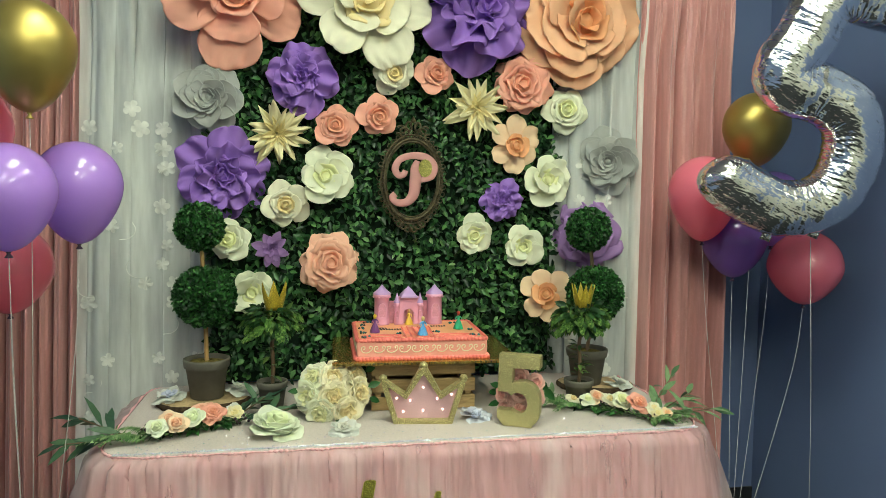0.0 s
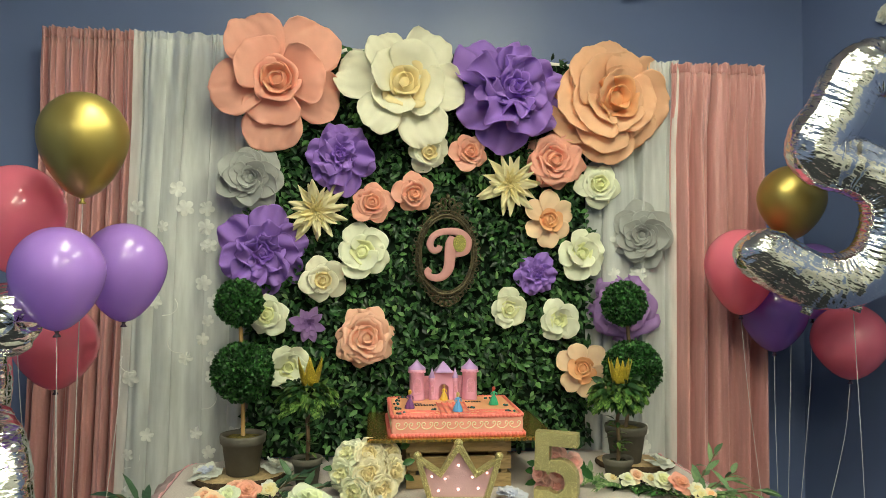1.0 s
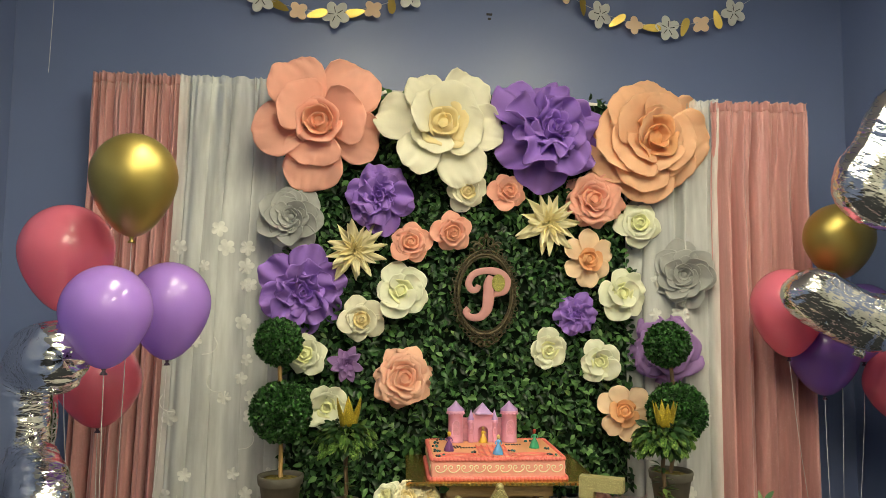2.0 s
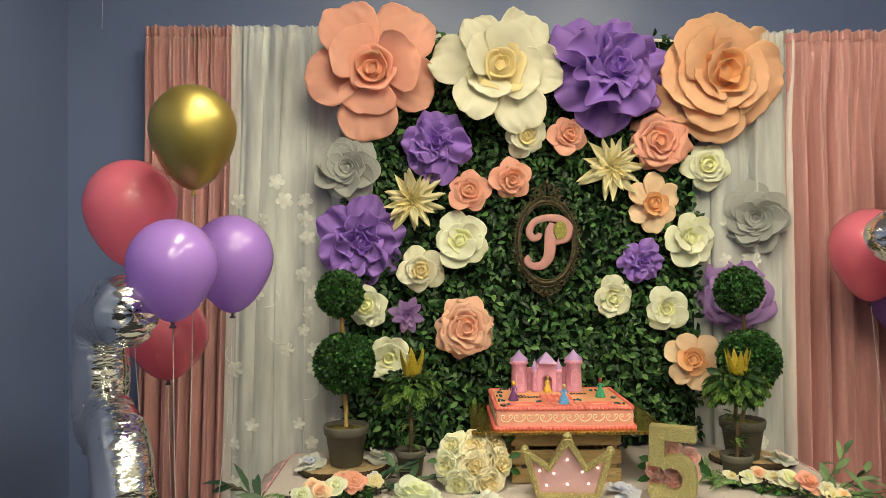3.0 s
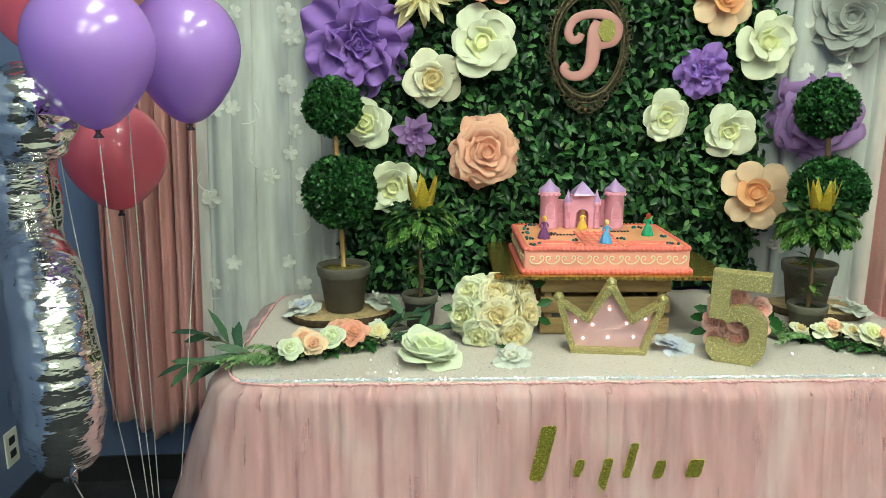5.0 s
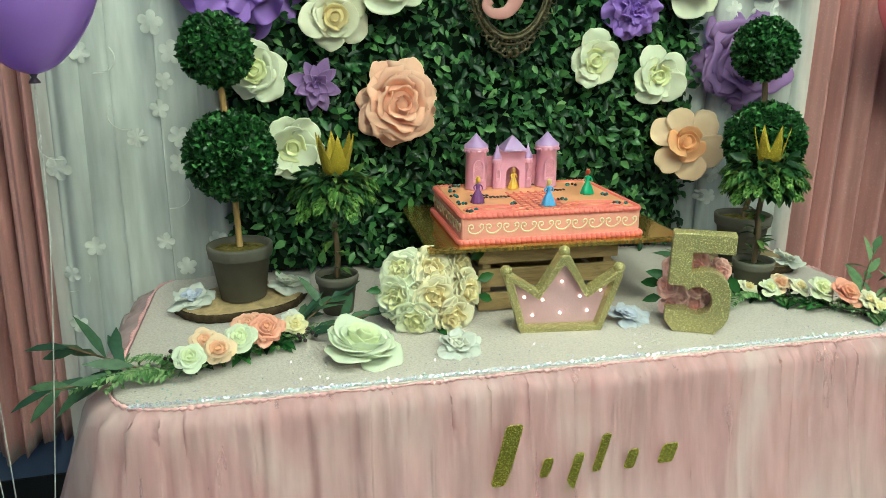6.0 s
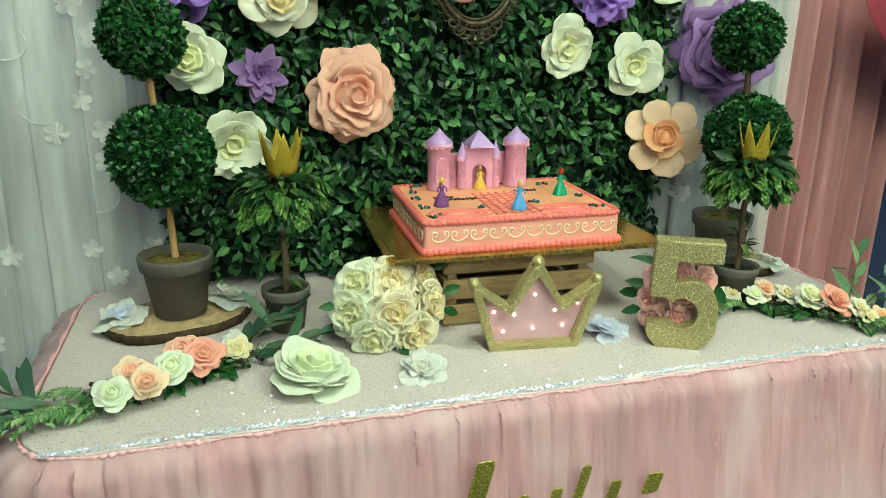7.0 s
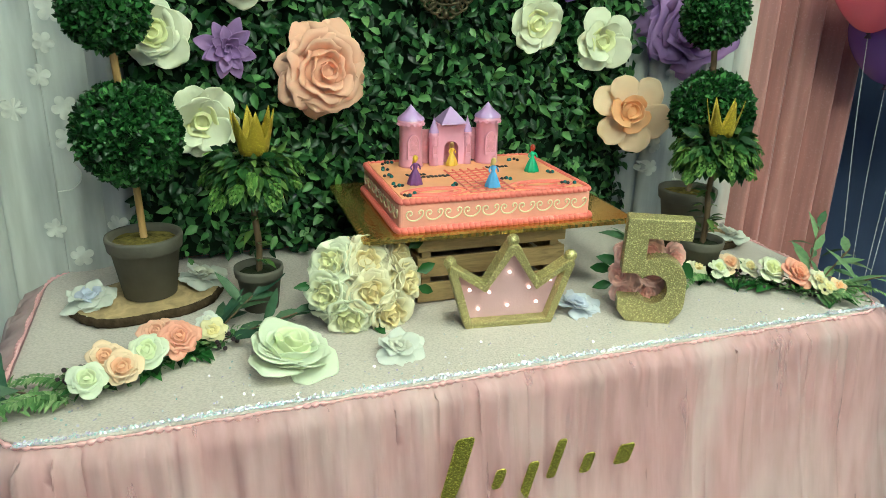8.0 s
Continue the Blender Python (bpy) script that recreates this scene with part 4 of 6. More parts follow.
def wall_flower(kind, mats, x, z, R, y, label, seed, tilt=(0, 0), first=None, group="paper flowers on the backdrop"):
    name = {"star": "paper_dahlia", "succulent": "paper_succulent", "lotus": "paper_lotus", "magnolia": "paper_magnolia", "bud_flower": "paper_magnolia"}.get(kind, "paper_rose")
    t = thing(name, pose(x, y, z, 90 + tilt[0], 0, tilt[1]), label, "paper flower", group)
    link("backing", lathe("backing", [(0, -0.03), (0.10 * R, -0.03), (0.16 * R, 0.0), (0.12 * R, 0.02 * R), (0, 0.02 * R)], 14), mats[0], t)
    petals(kind, mats, R, t, Matrix(), seed, first)


FLOWERS = [
    ("garden", CORAL, 0.182, 2.205, 0.262, -0.045, "very large coral paper rose at the top of the backdrop"),
    ("garden_wide", IVORY, 0.648, 2.210, 0.250, -0.045, "very large ivory paper rose with a yellow heart"),
    ("cabbage", PURPLE, 1.077, 2.205, 0.245, -0.045, "very large ruffled purple paper rose"),
    ("peony", ORANGE, 1.494, 2.192, 0.268, -0.030, "very large apricot paper peony with many petals"),
    ("cabbage", PURPLE, 0.416, 1.931, 0.150, -0.02, "ruffled purple paper rose below the coral bloom"),
    ("rose", IVORY, 0.753, 1.961, 0.086, -0.03, "small ivory paper rose under the large ivory bloom"),
    ("rose", CORAL, 0.918, 1.964, 0.088, -0.02, "small coral paper rose under the purple bloom"),
    ("full_rose", CORAL, 1.265, 1.940, 0.130, -0.02, "coral paper rose with curled petal edges"),
    ("rose", WHITE, 1.457, 1.850, 0.100, -0.02, "white paper rose at the edge of the leaf wall"),
    ("succulent", GREY, 0.085, 1.842, 0.142, -0.02, "silver grey paper succulent by the voile"),
    ("star", CREAM, 0.321, 1.721, 0.132, -0.02, "cream paper dahlia with pointed petals"),
    ("rose", CORAL, 0.535, 1.755, 0.092, -0.02, "coral paper rose beside its twin"),
    ("rose", CORAL, 0.698, 1.798, 0.090, -0.02, "coral paper rose above the oval frame"),
    ("star", CREAM, 1.084, 1.843, 0.134, -0.02, "cream paper dahlia with long pointed petals"),
    ("bud_flower", PEACH, 1.239, 1.701, 0.113, -0.02, "peach paper flower with an orange bud"),
    ("magnolia", WHITE, 1.377, 1.566, 0.112, -0.02, "white paper flower with a lime yellow bud"),
    ("succulent", GREY, 1.636, 1.645, 0.146, -0.045, "silver grey paper succulent on the voile"),
    ("cabbage", PURPLE, 0.127, 1.564, 0.172, -0.02, "large ruffled purple paper rose by the topiary"),
    ("magnolia", WHITE, 0.499, 1.566, 0.114, -0.02, "white paper flower with open petals"),
    ("rose", IVORY, 0.351, 1.460, 0.094, -0.02, "ivory paper rose with a tight heart"),
    ("cabbage", PURPLE, 1.198, 1.483, 0.088, -0.02, "small ruffled purple paper rose"),
    ("magnolia", WHITE, 1.081, 1.347, 0.090, -0.02, "white paper flower low on the leaf wall"),
    ("magnolia", WHITE, 1.285, 1.299, 0.090, -0.02, "white paper flower near the panel's edge"),
    ("full_rose", LILAC, 1.562, 1.338, 0.160, -0.035, "lilac paper flower behind the topiary ball"),
    ("bud_flower", PEACH, 1.374, 1.111, 0.120, -0.065, "peach paper flower above the topiary pot"),
    ("full_rose", BLUSH, 0.511, 1.240, 0.126, -0.02, "blush paper rose with many curled petals"),
    ("lotus", LILAC, 0.297, 1.293, 0.076, -0.02, "small lilac paper lotus"),
    ("rose", WHITE, 0.146, 1.329, 0.094, -0.02, "white paper rose behind the topiary"),
    ("magnolia", WHITE, 0.228, 1.136, 0.100, -0.02, "white paper flower behind the leafy crown plant"),
]
for i, (kind, mats, x, z, R, y, label) in enumerate(FLOWERS):
    tilt = (rnd.uniform(-8, 10), rnd.uniform(-8, 8) - (20 if x > 1.5 and z < 1.8 else 0))
    if x > 1.3 and z < 1.2:
        tilt = (-6, -20)
    wall_flower(kind, mats, x, z, R, y, label, 100 + i + 40 * (i == 2), tilt, (50, -5, 20, 15)[i] if i < 4 else None)


# ---- the oval frame with its letter ----
def oval_frame(x, z):
    t = thing("oval_frame", pose(x, -0.035, z, 0, 1, 0), "antique bronze oval frame with open scrollwork and a pink initial", "frame")
    a, b = 0.108, 0.155
    ring = lambda k, y=0.0: [(k * a * math.cos(w), y, k * b * math.sin(w)) for w in np.linspace(0, 2 * math.pi, 61)]
    for k, r in ((1.0, 0.0075), (1.10, 0.004), (0.93, 0.003)):
        link("rim", tube("rim", ring(k), r, 8, caps=False), M_BRONZE, t)
    bead = lathe("bead", [(0, -0.004), (0.003, -0.003), (0.0042, 0), (0.003, 0.003), (0, 0.004)], 8)
    for w in np.linspace(0, 2 * math.pi, 56, endpoint=False):
        link("bead", bead, M_BRONZE, t, pose(1.05 * a * math.cos(w), -0.006, 1.05 * b * math.sin(w), 90))

    def curl(cx, cz, size, turn, flip):
        pts = [(cx + flip * size * (1 - 0.7 * f) * math.cos(turn + 5.2 * f), -0.002, cz + size * (1 - 0.7 * f) * math.sin(turn + 5.2 * f)) for f in np.linspace(0, 1, 18)]
        link("scroll", tube("scroll", pts, [0.0042 - 0.002 * f for f in np.linspace(0, 1, 18)], 6), M_BRONZE, t)

    loop = tube("loop", [(0.0080 * math.cos(w), 0, 0.0080 * math.sin(w)) for w in np.linspace(0, 2 * math.pi, 15)], 0.0016, 5, caps=False)
    for w in np.linspace(0, 2 * math.pi, 40, endpoint=False):
        link("loop", loop, M_BRONZE, t, pose(1.185 * a * math.cos(w), -0.001, 1.13 * b * math.sin(w)))
    for sx in (-1, 1):
        curl(sx * 0.044, b + 0.030, 0.020, 0.6, sx)
        curl(sx * 0.022, b + 0.040, 0.018, 2.0, sx)
        curl(sx * 0.046, -b - 0.014, 0.018, 3.0, sx)
        curl(sx * 0.014, -b - 0.034, 0.014, 4.0, sx)
        curl(sx * 0.030, b + 0.022, 0.022, 0.3, sx)
        curl(sx * 0.058, b + 0.000, 0.020, 1.2, sx)
        curl(sx * 0.014, b + 0.052, 0.015, -0.4, sx)
        curl(sx * 0.030, -b - 0.020, 0.020, 3.4, sx)
        curl(sx * 0.060, -b + 0.004, 0.018, 2.6, sx)
        for wz in (-0.6, -0.2, 0.2, 0.6):
            curl(sx * (1.13 * a * math.cos(wz)), 1.13 * b * math.sin(wz), 0.011, 1.0, sx)
    link("finial", lathe("finial", [(0, -0.012), (0.008, -0.006), (0.010, 0.0), (0.006, 0.008), (0, 0.016)], 10), M_BRONZE, t, pose(0, 0, b + 0.070))
    link("finial", lathe("finial", [(0, -0.014), (0.007, -0.006), (0.009, 0.0), (0.006, 0.006), (0, 0.010)], 10), M_BRONZE, t, pose(0, 0, -b - 0.036))


oval_frame(0.828, 1.560)


def letter_p(x, z):
    """A swashed letter P cut from board: a stem that ends in a hook, and a bowl that ends in a curl."""
    t = thing("letter", pose(x, -0.052, z), "pink painted swash letter P hung in the oval frame", "letter")

    def stroke(name, pts, radii, mat, y=0.0):
        R = smooth_line([(a, y, b) for a, b in pts], 8)
        rr = np.interp(np.linspace(0, 1, len(R)), np.linspace(0, 1, len(radii)), radii)
        link(name, tube(name, R, rr, 12, 0.28), mat, t)

    stroke("stem", [(-0.066, -0.056), (-0.078, -0.070), (-0.060, -0.089), (-0.022, -0.087), (0.004, -0.056), (0.010, -0.010), (0.012, 0.040), (0.022, 0.070)], [0.013, 0.013, 0.013, 0.016, 0.021, 0.023, 0.021, 0.014], M_PLETTER)
    stroke("bowl", [(-0.028, 0.034), (-0.036, 0.018), (-0.056, 0.016), (-0.068, 0.040), (-0.050, 0.074), (-0.004, 0.090), (0.048, 0.084), (0.078, 0.054), (0.070, 0.016), (0.026, -0.004)], [0.011, 0.012, 0.013, 0.014, 0.013, 0.013, 0.016, 0.019, 0.018, 0.010], M_PLETTER)
    link("inlay", slab("inlay", [(0.048 + 0.026 * math.cos(w), 0.043 + 0.034 * math.sin(w)) for w in np.linspace(0, 2 * math.pi, 24, endpoint=False)], 0.006, 0.001), M_GLETTER, t, pose(0, -0.001, 0), "gold glitter inlay")
    link("backing", slab("backing", [(0.03 * math.cos(w) + 0.01, 0.03 * math.sin(w) - 0.01) for w in np.linspace(0, 2 * math.pi, 20, endpoint=False)], 0.004, 0), M_BACK, t, pose(0, 0.06, 0))


letter_p(0.828, 1.560)


# ---- potted plants ----
def pot(parent, r, h, fill):
    """A tapered pot with a thick collar."""
    c = 0.24 * h
    link("pot", lathe("pot", [(0, 0), (0.66 * r, 0), (0.69 * r, 0.01 * h), (0.88 * r, h - c), (0.90 * r, h - c), (0.96 * r, h - c + 0.004), (1.0 * r, h - 0.006), (0.985 * r, h), (0.90 * r, h), (0.88 * r, h - 0.01), (0.84 * r, h - 0.03), (0, h - 0.03)], 36), M_POT, parent)
    rng = np.random.default_rng(int(r * 1000))
    P = [[(0.86 * r * f * math.cos(a), 0.86 * r * f * math.sin(a), h - 0.016 + 0.007 * math.cos(f * 1.6) + rng.uniform(-0.003, 0.003)) for f in np.linspace(0, 1, 7)] for a in np.linspace(0, 2 * math.pi, 26, endpoint=False)]
    link("fill", mesh_of("fill", *grid(P, True)), fill, parent)


def leaf_ball(name, parent, R, n, m, length, seed):
    rng = np.random.default_rng(seed)
    d = wander(rng, n)
    bump = np.array([noise.noise(Vector(v) * 3.2) for v in d])
    base = d * R * (0.905 + 0.075 * rng.uniform(-1, 1, (n, 1)) + 0.04 * bump[:, None])
    along = d * 0.8 + wander(rng, n) * 0.9
    face = d + wander(rng, n) * 0.7
    size = length * rng.uniform(0.75, 1.25, n)
    ball = link(name, leaves(name, base, along, face, size, size * rng.uniform(0.55, 0.8, n), 0.1, 0.2), M_BALL, parent, m)
    # near-black core behind the leaves, visible in the gaps between them
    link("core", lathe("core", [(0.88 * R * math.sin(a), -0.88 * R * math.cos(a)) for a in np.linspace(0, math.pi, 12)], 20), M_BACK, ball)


def topiary(x, y, z, lean, low, label, trunk):
    t = thing("topiary", pose(x, y, z, 0, 0, 0), label, "plant", "topiaries")
    pot(t, 0.080, 0.138, M_MOSS)
    lx, ly = lean
    line = smooth_line([(0, 0, 0.13), (low[0] * 0.6, low[1] * 0.6, 0.25), (low[0] * 0.6 + lx * 0.4, low[1] * 0.6 + ly * 0.4, 0.45), (lx, ly, 0.62)], 5)
    link("stem", tube("stem", line, 0.0075, 8), trunk, t)
    leaf_ball("lower_ball", t, 0.104, 5200, pose(low[0], low[1], 0.354), 0.0150, 3)
    leaf_ball("upper_ball", t, 0.079, 3200, pose(lx, ly, 0.598), 0.0145, 4)


topiary(0.080, -0.178, 0.784, (-0.018, 0.0), (-0.004, 0.0), "double ball topiary in a grey pot on a wood slice", M_CANE)
topiary(1.490, -0.215, 0.780, (-0.023, -0.035), (0.011, -0.035), "double ball topiary in a grey pot behind the crown plant", M_TRUNK)


def crown_plant(x, y, z, h_leaf, label, seed, crown=1.0, leaf_wide=0.42, turned=0, notch=0.036):
    """A small pot, a stem, a drooping leaf head and a gold card crown."""
    t = thing("crown_plant", pose(x, y, z), label, "plant", "crown plants")
    pot(t, 0.053, 0.098, M_SOIL)
    link("stem", tube("stem", smooth_line([(0, 0, 0.07), (0.004, 0, 0.15), (0.0, 0.004, 0.22), (0.008, 0, h_leaf)], 5), [0.007] * 16, 8), M_TRUNK, t)
    rng = np.random.default_rng(seed)
    n = 420
    a, zz = rng.uniform(0, 2 * math.pi, n), rng.uniform(0, 1, n)
    rad = 0.024 + 0.042 * np.sin(np.pi * (0.25 + 0.55 * zz)) * rng.uniform(0.7, 1.05, n)
    base = np.stack([rad * np.cos(a), rad * np.sin(a), h_leaf - 0.026 + 0.076 * zz], 1)
    along = np.stack([np.cos(a), np.sin(a), -0.60 + 0.95 * zz], 1) + wander(rng, n) * 0.30
    face = np.stack([np.cos(a), np.sin(a), np.full(n, 0.6)], 1)
    size = rng.uniform(0.026, 0.046, n)
    link("leaf_head", leaves("leaf_head", base, along, face, size, size * leaf_wide, 0.34, 0.3), M_HOP, t)
    # drooping cones of overlapping scales
    for i in range(34):
        w = 2 * math.pi * (i * 0.382 + rng.uniform(-0.04, 0.04))
        z0 = h_leaf + 0.034 - 0.058 * (i % 13) / 12
        top = np.array((0.076 * math.cos(w), 0.076 * math.sin(w), z0))
        axis = np.array((math.cos(w) * 0.80, math.sin(w) * 0.80, -0.80 + 0.2 * rng.uniform()))
        axis /= np.linalg.norm(axis)
        u1 = np.cross(axis, (0, 0, 1.0))
        u1 /= np.linalg.norm(u1)
        u2 = np.cross(axis, u1)
        long = rng.uniform(0.030, 0.046)
        B, A = [], []
        for ring in range(6):
            f = ring / 5
            for c in range(5):
                th = 2 * math.pi * (c / 5 + 0.5 * (ring % 2) / 5)
                d = math.cos(th) * u1 + math.sin(th) * u2
                B.append(top + axis * long * f * 0.86 + d * 0.0055 * math.sin(math.pi * (0.2 + 0.75 * f)))
                A.append(axis * 0.85 + d * 0.62 * (1.1 - 0.7 * f))
        link("hop_cone", leaves("hop_cone", B, A, np.array(A) * (1, 1, 0) + (0, 0, 0.3), np.full(30, 0.0115), np.full(30, 0.0075), 0.25, 0.25), M_CONE, t)
    k = 30
    a, zz = rng.uniform(0, 2 * math.pi, k), rng.uniform(0, 1, k)
    base = np.stack([0.010 * np.cos(a), 0.010 * np.sin(a), 0.11 + (h_leaf - 0.19) * zz], 1)
    along = np.stack([np.cos(a), np.sin(a), rng.uniform(-0.2, 0.9, k)], 1)
    size = rng.uniform(0.022, 0.042, k)
    link("lower_leaves", leaves("lower_leaves", base, along, np.stack([np.cos(a) * 0.3, np.sin(a) * 0.3, np.ones(k)], 1), size, size * 0.45, 0.3, 0.2), M_HOP, t)
    # the crown: pointed panels that flare out
    pts = []
    for i in range(61):
        w = 2 * math.pi * i / 60
        peak = abs(1 - 2 * ((6 * i / 60) % 1.0))
        row = []
        for v in np.linspace(0, 1, 6):
            hh = crown * (notch + (0.094 - notch) * peak ** 1.15) * v
            rr = crown * 0.027 + 0.24 * hh - 0.4 * hh * hh
            row.append((rr * math.cos(w), rr * math.sin(w), h_leaf + 0.046 + hh))
        pts.append(row)
    link("crown", shell("crown", pts, 0.0015), M_CROWN, t, pose(0.008, 0, 0, 0, 0, turned), "gold glitter card crown")


M_CROWN = glitter("gold glitter paper", (0.36, 0.255, 0.015), (0.54, 0.40, 0.03), 900, 0.15, 0.5)
crown_plant(0.304, -0.280, TABLE_Z, 0.298, "drooping leafy plant with a gold crown in a small grey pot", 3, 1.0, 0.42, 93)
crown_plant(1.362, -0.440, TABLE_Z, 0.308, "bushy leafy plant with a gold crown beside the topiary", 6, 0.90, 0.60, 20, 0.026)


def wood_slice(x, y, r, rz, label):
    t = thing("wood_slice", pose(x, y, TABLE_Z, 0, 0, rz), label, "wood slice", "wood slices")
    rng = np.random.default_rng(int(x * 100) + 7)
    n = 48
    rr = [r * (1 + 0.05 * math.sin(2 * a + 1) + 0.03 * math.sin(5 * a) + rng.uniform(-0.012, 0.012)) for a in np.linspace(0, 2 * math.pi, n, endpoint=False)]
    ang = np.linspace(0, 2 * math.pi, n, endpoint=False)
    link("cut_face", mesh_of("cut_face", [(0, 0, 0.0225)] + [(q * 0.97 * math.cos(a) * 1.15, q * 0.97 * math.sin(a) * 0.86, 0.022) for q, a in zip(rr, ang)], [(0, 1 + i, 1 + (i + 1) % n) for i in range(n)]), M_SLICE, t)
    n = 110
    fine = np.linspace(0, 2 * math.pi, n, endpoint=False)
    wide = np.interp(fine, np.r_[ang, 2 * math.pi], np.r_[rr, rr[0]])
    P = [[(q * k * g * math.cos(a) * 1.15, q * k * g * math.sin(a) * 0.86, z) for k, z in ((0.90, 0.0), (0.985, 0.002), (1.015, 0.010), (1.005, 0.019), (0.968, 0.0225))] for q, a, g in zip(wide, fine, 1 + rng.uniform(-0.014, 0.014, n))]
    link("bark", mesh_of("bark", *grid(P, True)), M_BARK, t)


wood_slice(0.075, -0.180, 0.135, 8, "round wood slice with bark under the topiary pot")
wood_slice(1.525, -0.215, 0.120, -20, "round wood slice with bark under the far topiary")


# ---- crate, board and cake ----
def crate():
    t = thing("crate", pose(0.822, -0.235, TABLE_Z, 0, 0, -3), "slatted pine crate used as a cake stand", "crate")
    w, d, h = 0.36, 0.30, 0.172
    for z in (0.0, 0.060, 0.120):
        for sy in (-1, 1):
            link("slat", block("slat", w, 0.009, 0.046, 0.002), M_CRATE, t, pose(0, sy * (d / 2), z + 0.003))
        for sx in (-1, 1):
            link("end_slat", block("end_slat", 0.009, d - 0.012, 0.046, 0.002), M_CRATE, t, pose(sx * (w / 2 - 0.006), 0, z + 0.003))
    for sx in (-1, 1):
        for sy in (-1, 1):
            link("post", block("post", 0.022, 0.022, h - 0.004, 0.002), M_CRATE, t, pose(sx * (w / 2 - 0.023), sy * (d / 2 - 0.017), 0))
    link("top_panel", block("top_panel", w, d, 0.007, 0.002), M_CRATE, t, pose(0, 0, h - 0.006))


crate()
CAKE = pose(0.812, -0.255, 0.946, 0, 0, -3.2)


def cake_board():
    t = thing("cake_board", pose(0.830, -0.232, 0.934, 0, 0, -4), "large gold foil cake board with a scalloped edge", "cake board")
    hw, hd = 0.315, 0.225
    loop, nr, s = even_loop(rounded(hw, hd, 0.012, 3), 0.006)
    rad = 0.0025 * np.abs(np.sin(np.pi * s / 0.018))
    loop = loop + nr * rad[:, None]
    n = len(loop)
    V = np.r_[np.c_[loop * 0.2, np.full(n, 0.012)], np.c_[loop * 0.97, np.full(n, 0.012)], np.c_[loop, np.full(n, 0.009)], np.c_[loop, np.full(n, 0.001)], np.c_[loop * 0.98, np.zeros(n)], np.c_[loop * 0.2, np.zeros(n)]]
    v, f = grid(V.reshape(6, n, 3).transpose(1, 0, 2), True)
    f += [tuple(i * 6 for i in range(n)), tuple(i * 6 + 5 for i in range(n))]
    link("board", mesh_of("board", v, f, False), M_GOLDFOIL, t)


cake_board()


def cake():
    t = thing("sheet_cake", CAKE, "sheet cake with coral icing and white swirls on a board", "cake")
    sx, sy, h = 0.445, 0.345, 0.068
    m_side = plain("peach icing", (0.82, 0.35, 0.27), 0.45, 0.06, 20, 90, 0.3)
    m_top = plain("apricot icing", (0.84, 0.39, 0.20), 0.45, 0.06, 20, 90, 0.3)
    m_bead = plain("coral icing", (0.80, 0.18, 0.15), 0.4, 0.08, 30, 120, 0.3)
    m_line = plain("pale icing", (0.82, 0.70, 0.46), 0.4, 0.04)
    link("body", block("body", sx, sy, h, 0.008, 3), m_side, t, pose(0, 0, 0.0))
    link("top_icing", block("top_icing", sx - 0.02, sy - 0.02, 0.004, 0.0015), m_top, t, pose(0, 0, h - 0.001))
    # quilted paths of coral lines on the top
    def strip(pts, r, mat, name, squash=0.6):
        link(name, tube(name, pts, r, 6, squash, (0, 0, 1)), mat, t)
    z = h + 0.0035
    for i in range(9):
        y0 = -sy / 2 + 0.02 + i * 0.022
        strip([(-0.055 - 0.0 * i, y0, z), (0.045, y0 + 0.012, z)], 0.0032, m_bead, "icing_line")
    for i in range(6):
        x0 = -0.055 + i * 0.02
        strip([(x0, -sy / 2 + 0.02, z), (x0 + 0.004, 0.05, z)], 0.0032, m_bead, "icing_line")
    for cx in (-0.13, 0.12):
        for k in range(3):
            w = 0.075 - 0.018 * k
            loop = [(cx + w * math.cos(a), -0.125 + (0.034 - 0.009 * k) * math.sin(a), z) for a in np.linspace(0, 2 * math.pi, 33)]
            strip(loop, 0.0036, m_bead, "icing_line")
    # shell borders
    shell_me = lathe("icing_shell", [(0, -0.0115), (0.0052, -0.009), (0.0078, -0.002), (0.0066, 0.005), (0, 0.0105)], 8)
    shell_me.materials.append(m_bead)
    for z0, grow in ((0.006, 0.004), (h - 0.001, -0.002)):
        q, nr, s = even_loop(rounded(sx / 2 + grow, sy / 2 + grow, 0.012, 2), 0.0125)
        for (x, y), (nx, ny) in zip(q, nr):
            link("icing_shell", shell_me, None, t, pose(x, y, z0, 70, 0, math.degrees(math.atan2(ny, nx))))
    # white swirls round the sides
    scroll = ((-12, 0), (-8, 1), (-7, 6), (-11, 9), (-17, 7), (-19, 0), (-15, -8), (-6, -12), (4, -11), (12, -6), (17, 1), (17, 8), (12, 10), (8, 6), (10, 2))
    pts = [(a / 1000, 0.0, b / 1000) for a, b in scroll]
    swirl = tube("icing_swirl", smooth_line(pts, 4), 0.0018, 6)
    swirl.materials.append(m_line)
    for i in range(10):
        link("icing_swirl", swirl, None, t, pose(-sx / 2 + 0.034 + i * 0.0425, -sy / 2 - 0.001, 0.038))
    for i in range(8):
        for sgn in (-1, 1):
            link("icing_swirl", swirl, None, t, pose(sgn * (sx / 2 + 0.001), sgn * (-sy / 2 + 0.034 + i * 0.0405), 0.038, 0, 0, 90 * sgn))
    # written icing, and sugar jewels in twos and threes
    for x, y, n in ((-0.150, 0.022, 5), (-0.128, -0.002, 8), (0.060, 0.050, 6)):
        for i in range(n):
            link("icing_writing", block("icing_writing", 0.0065, (0.015, 0.010, 0.012)[i % 3], 0.003, 0.001), M_DARK, t, pose(x + 0.0098 * i, y + 0.002 * (i % 2), h + 0.003, 0, 0, 14 - 9 * (i % 3)))
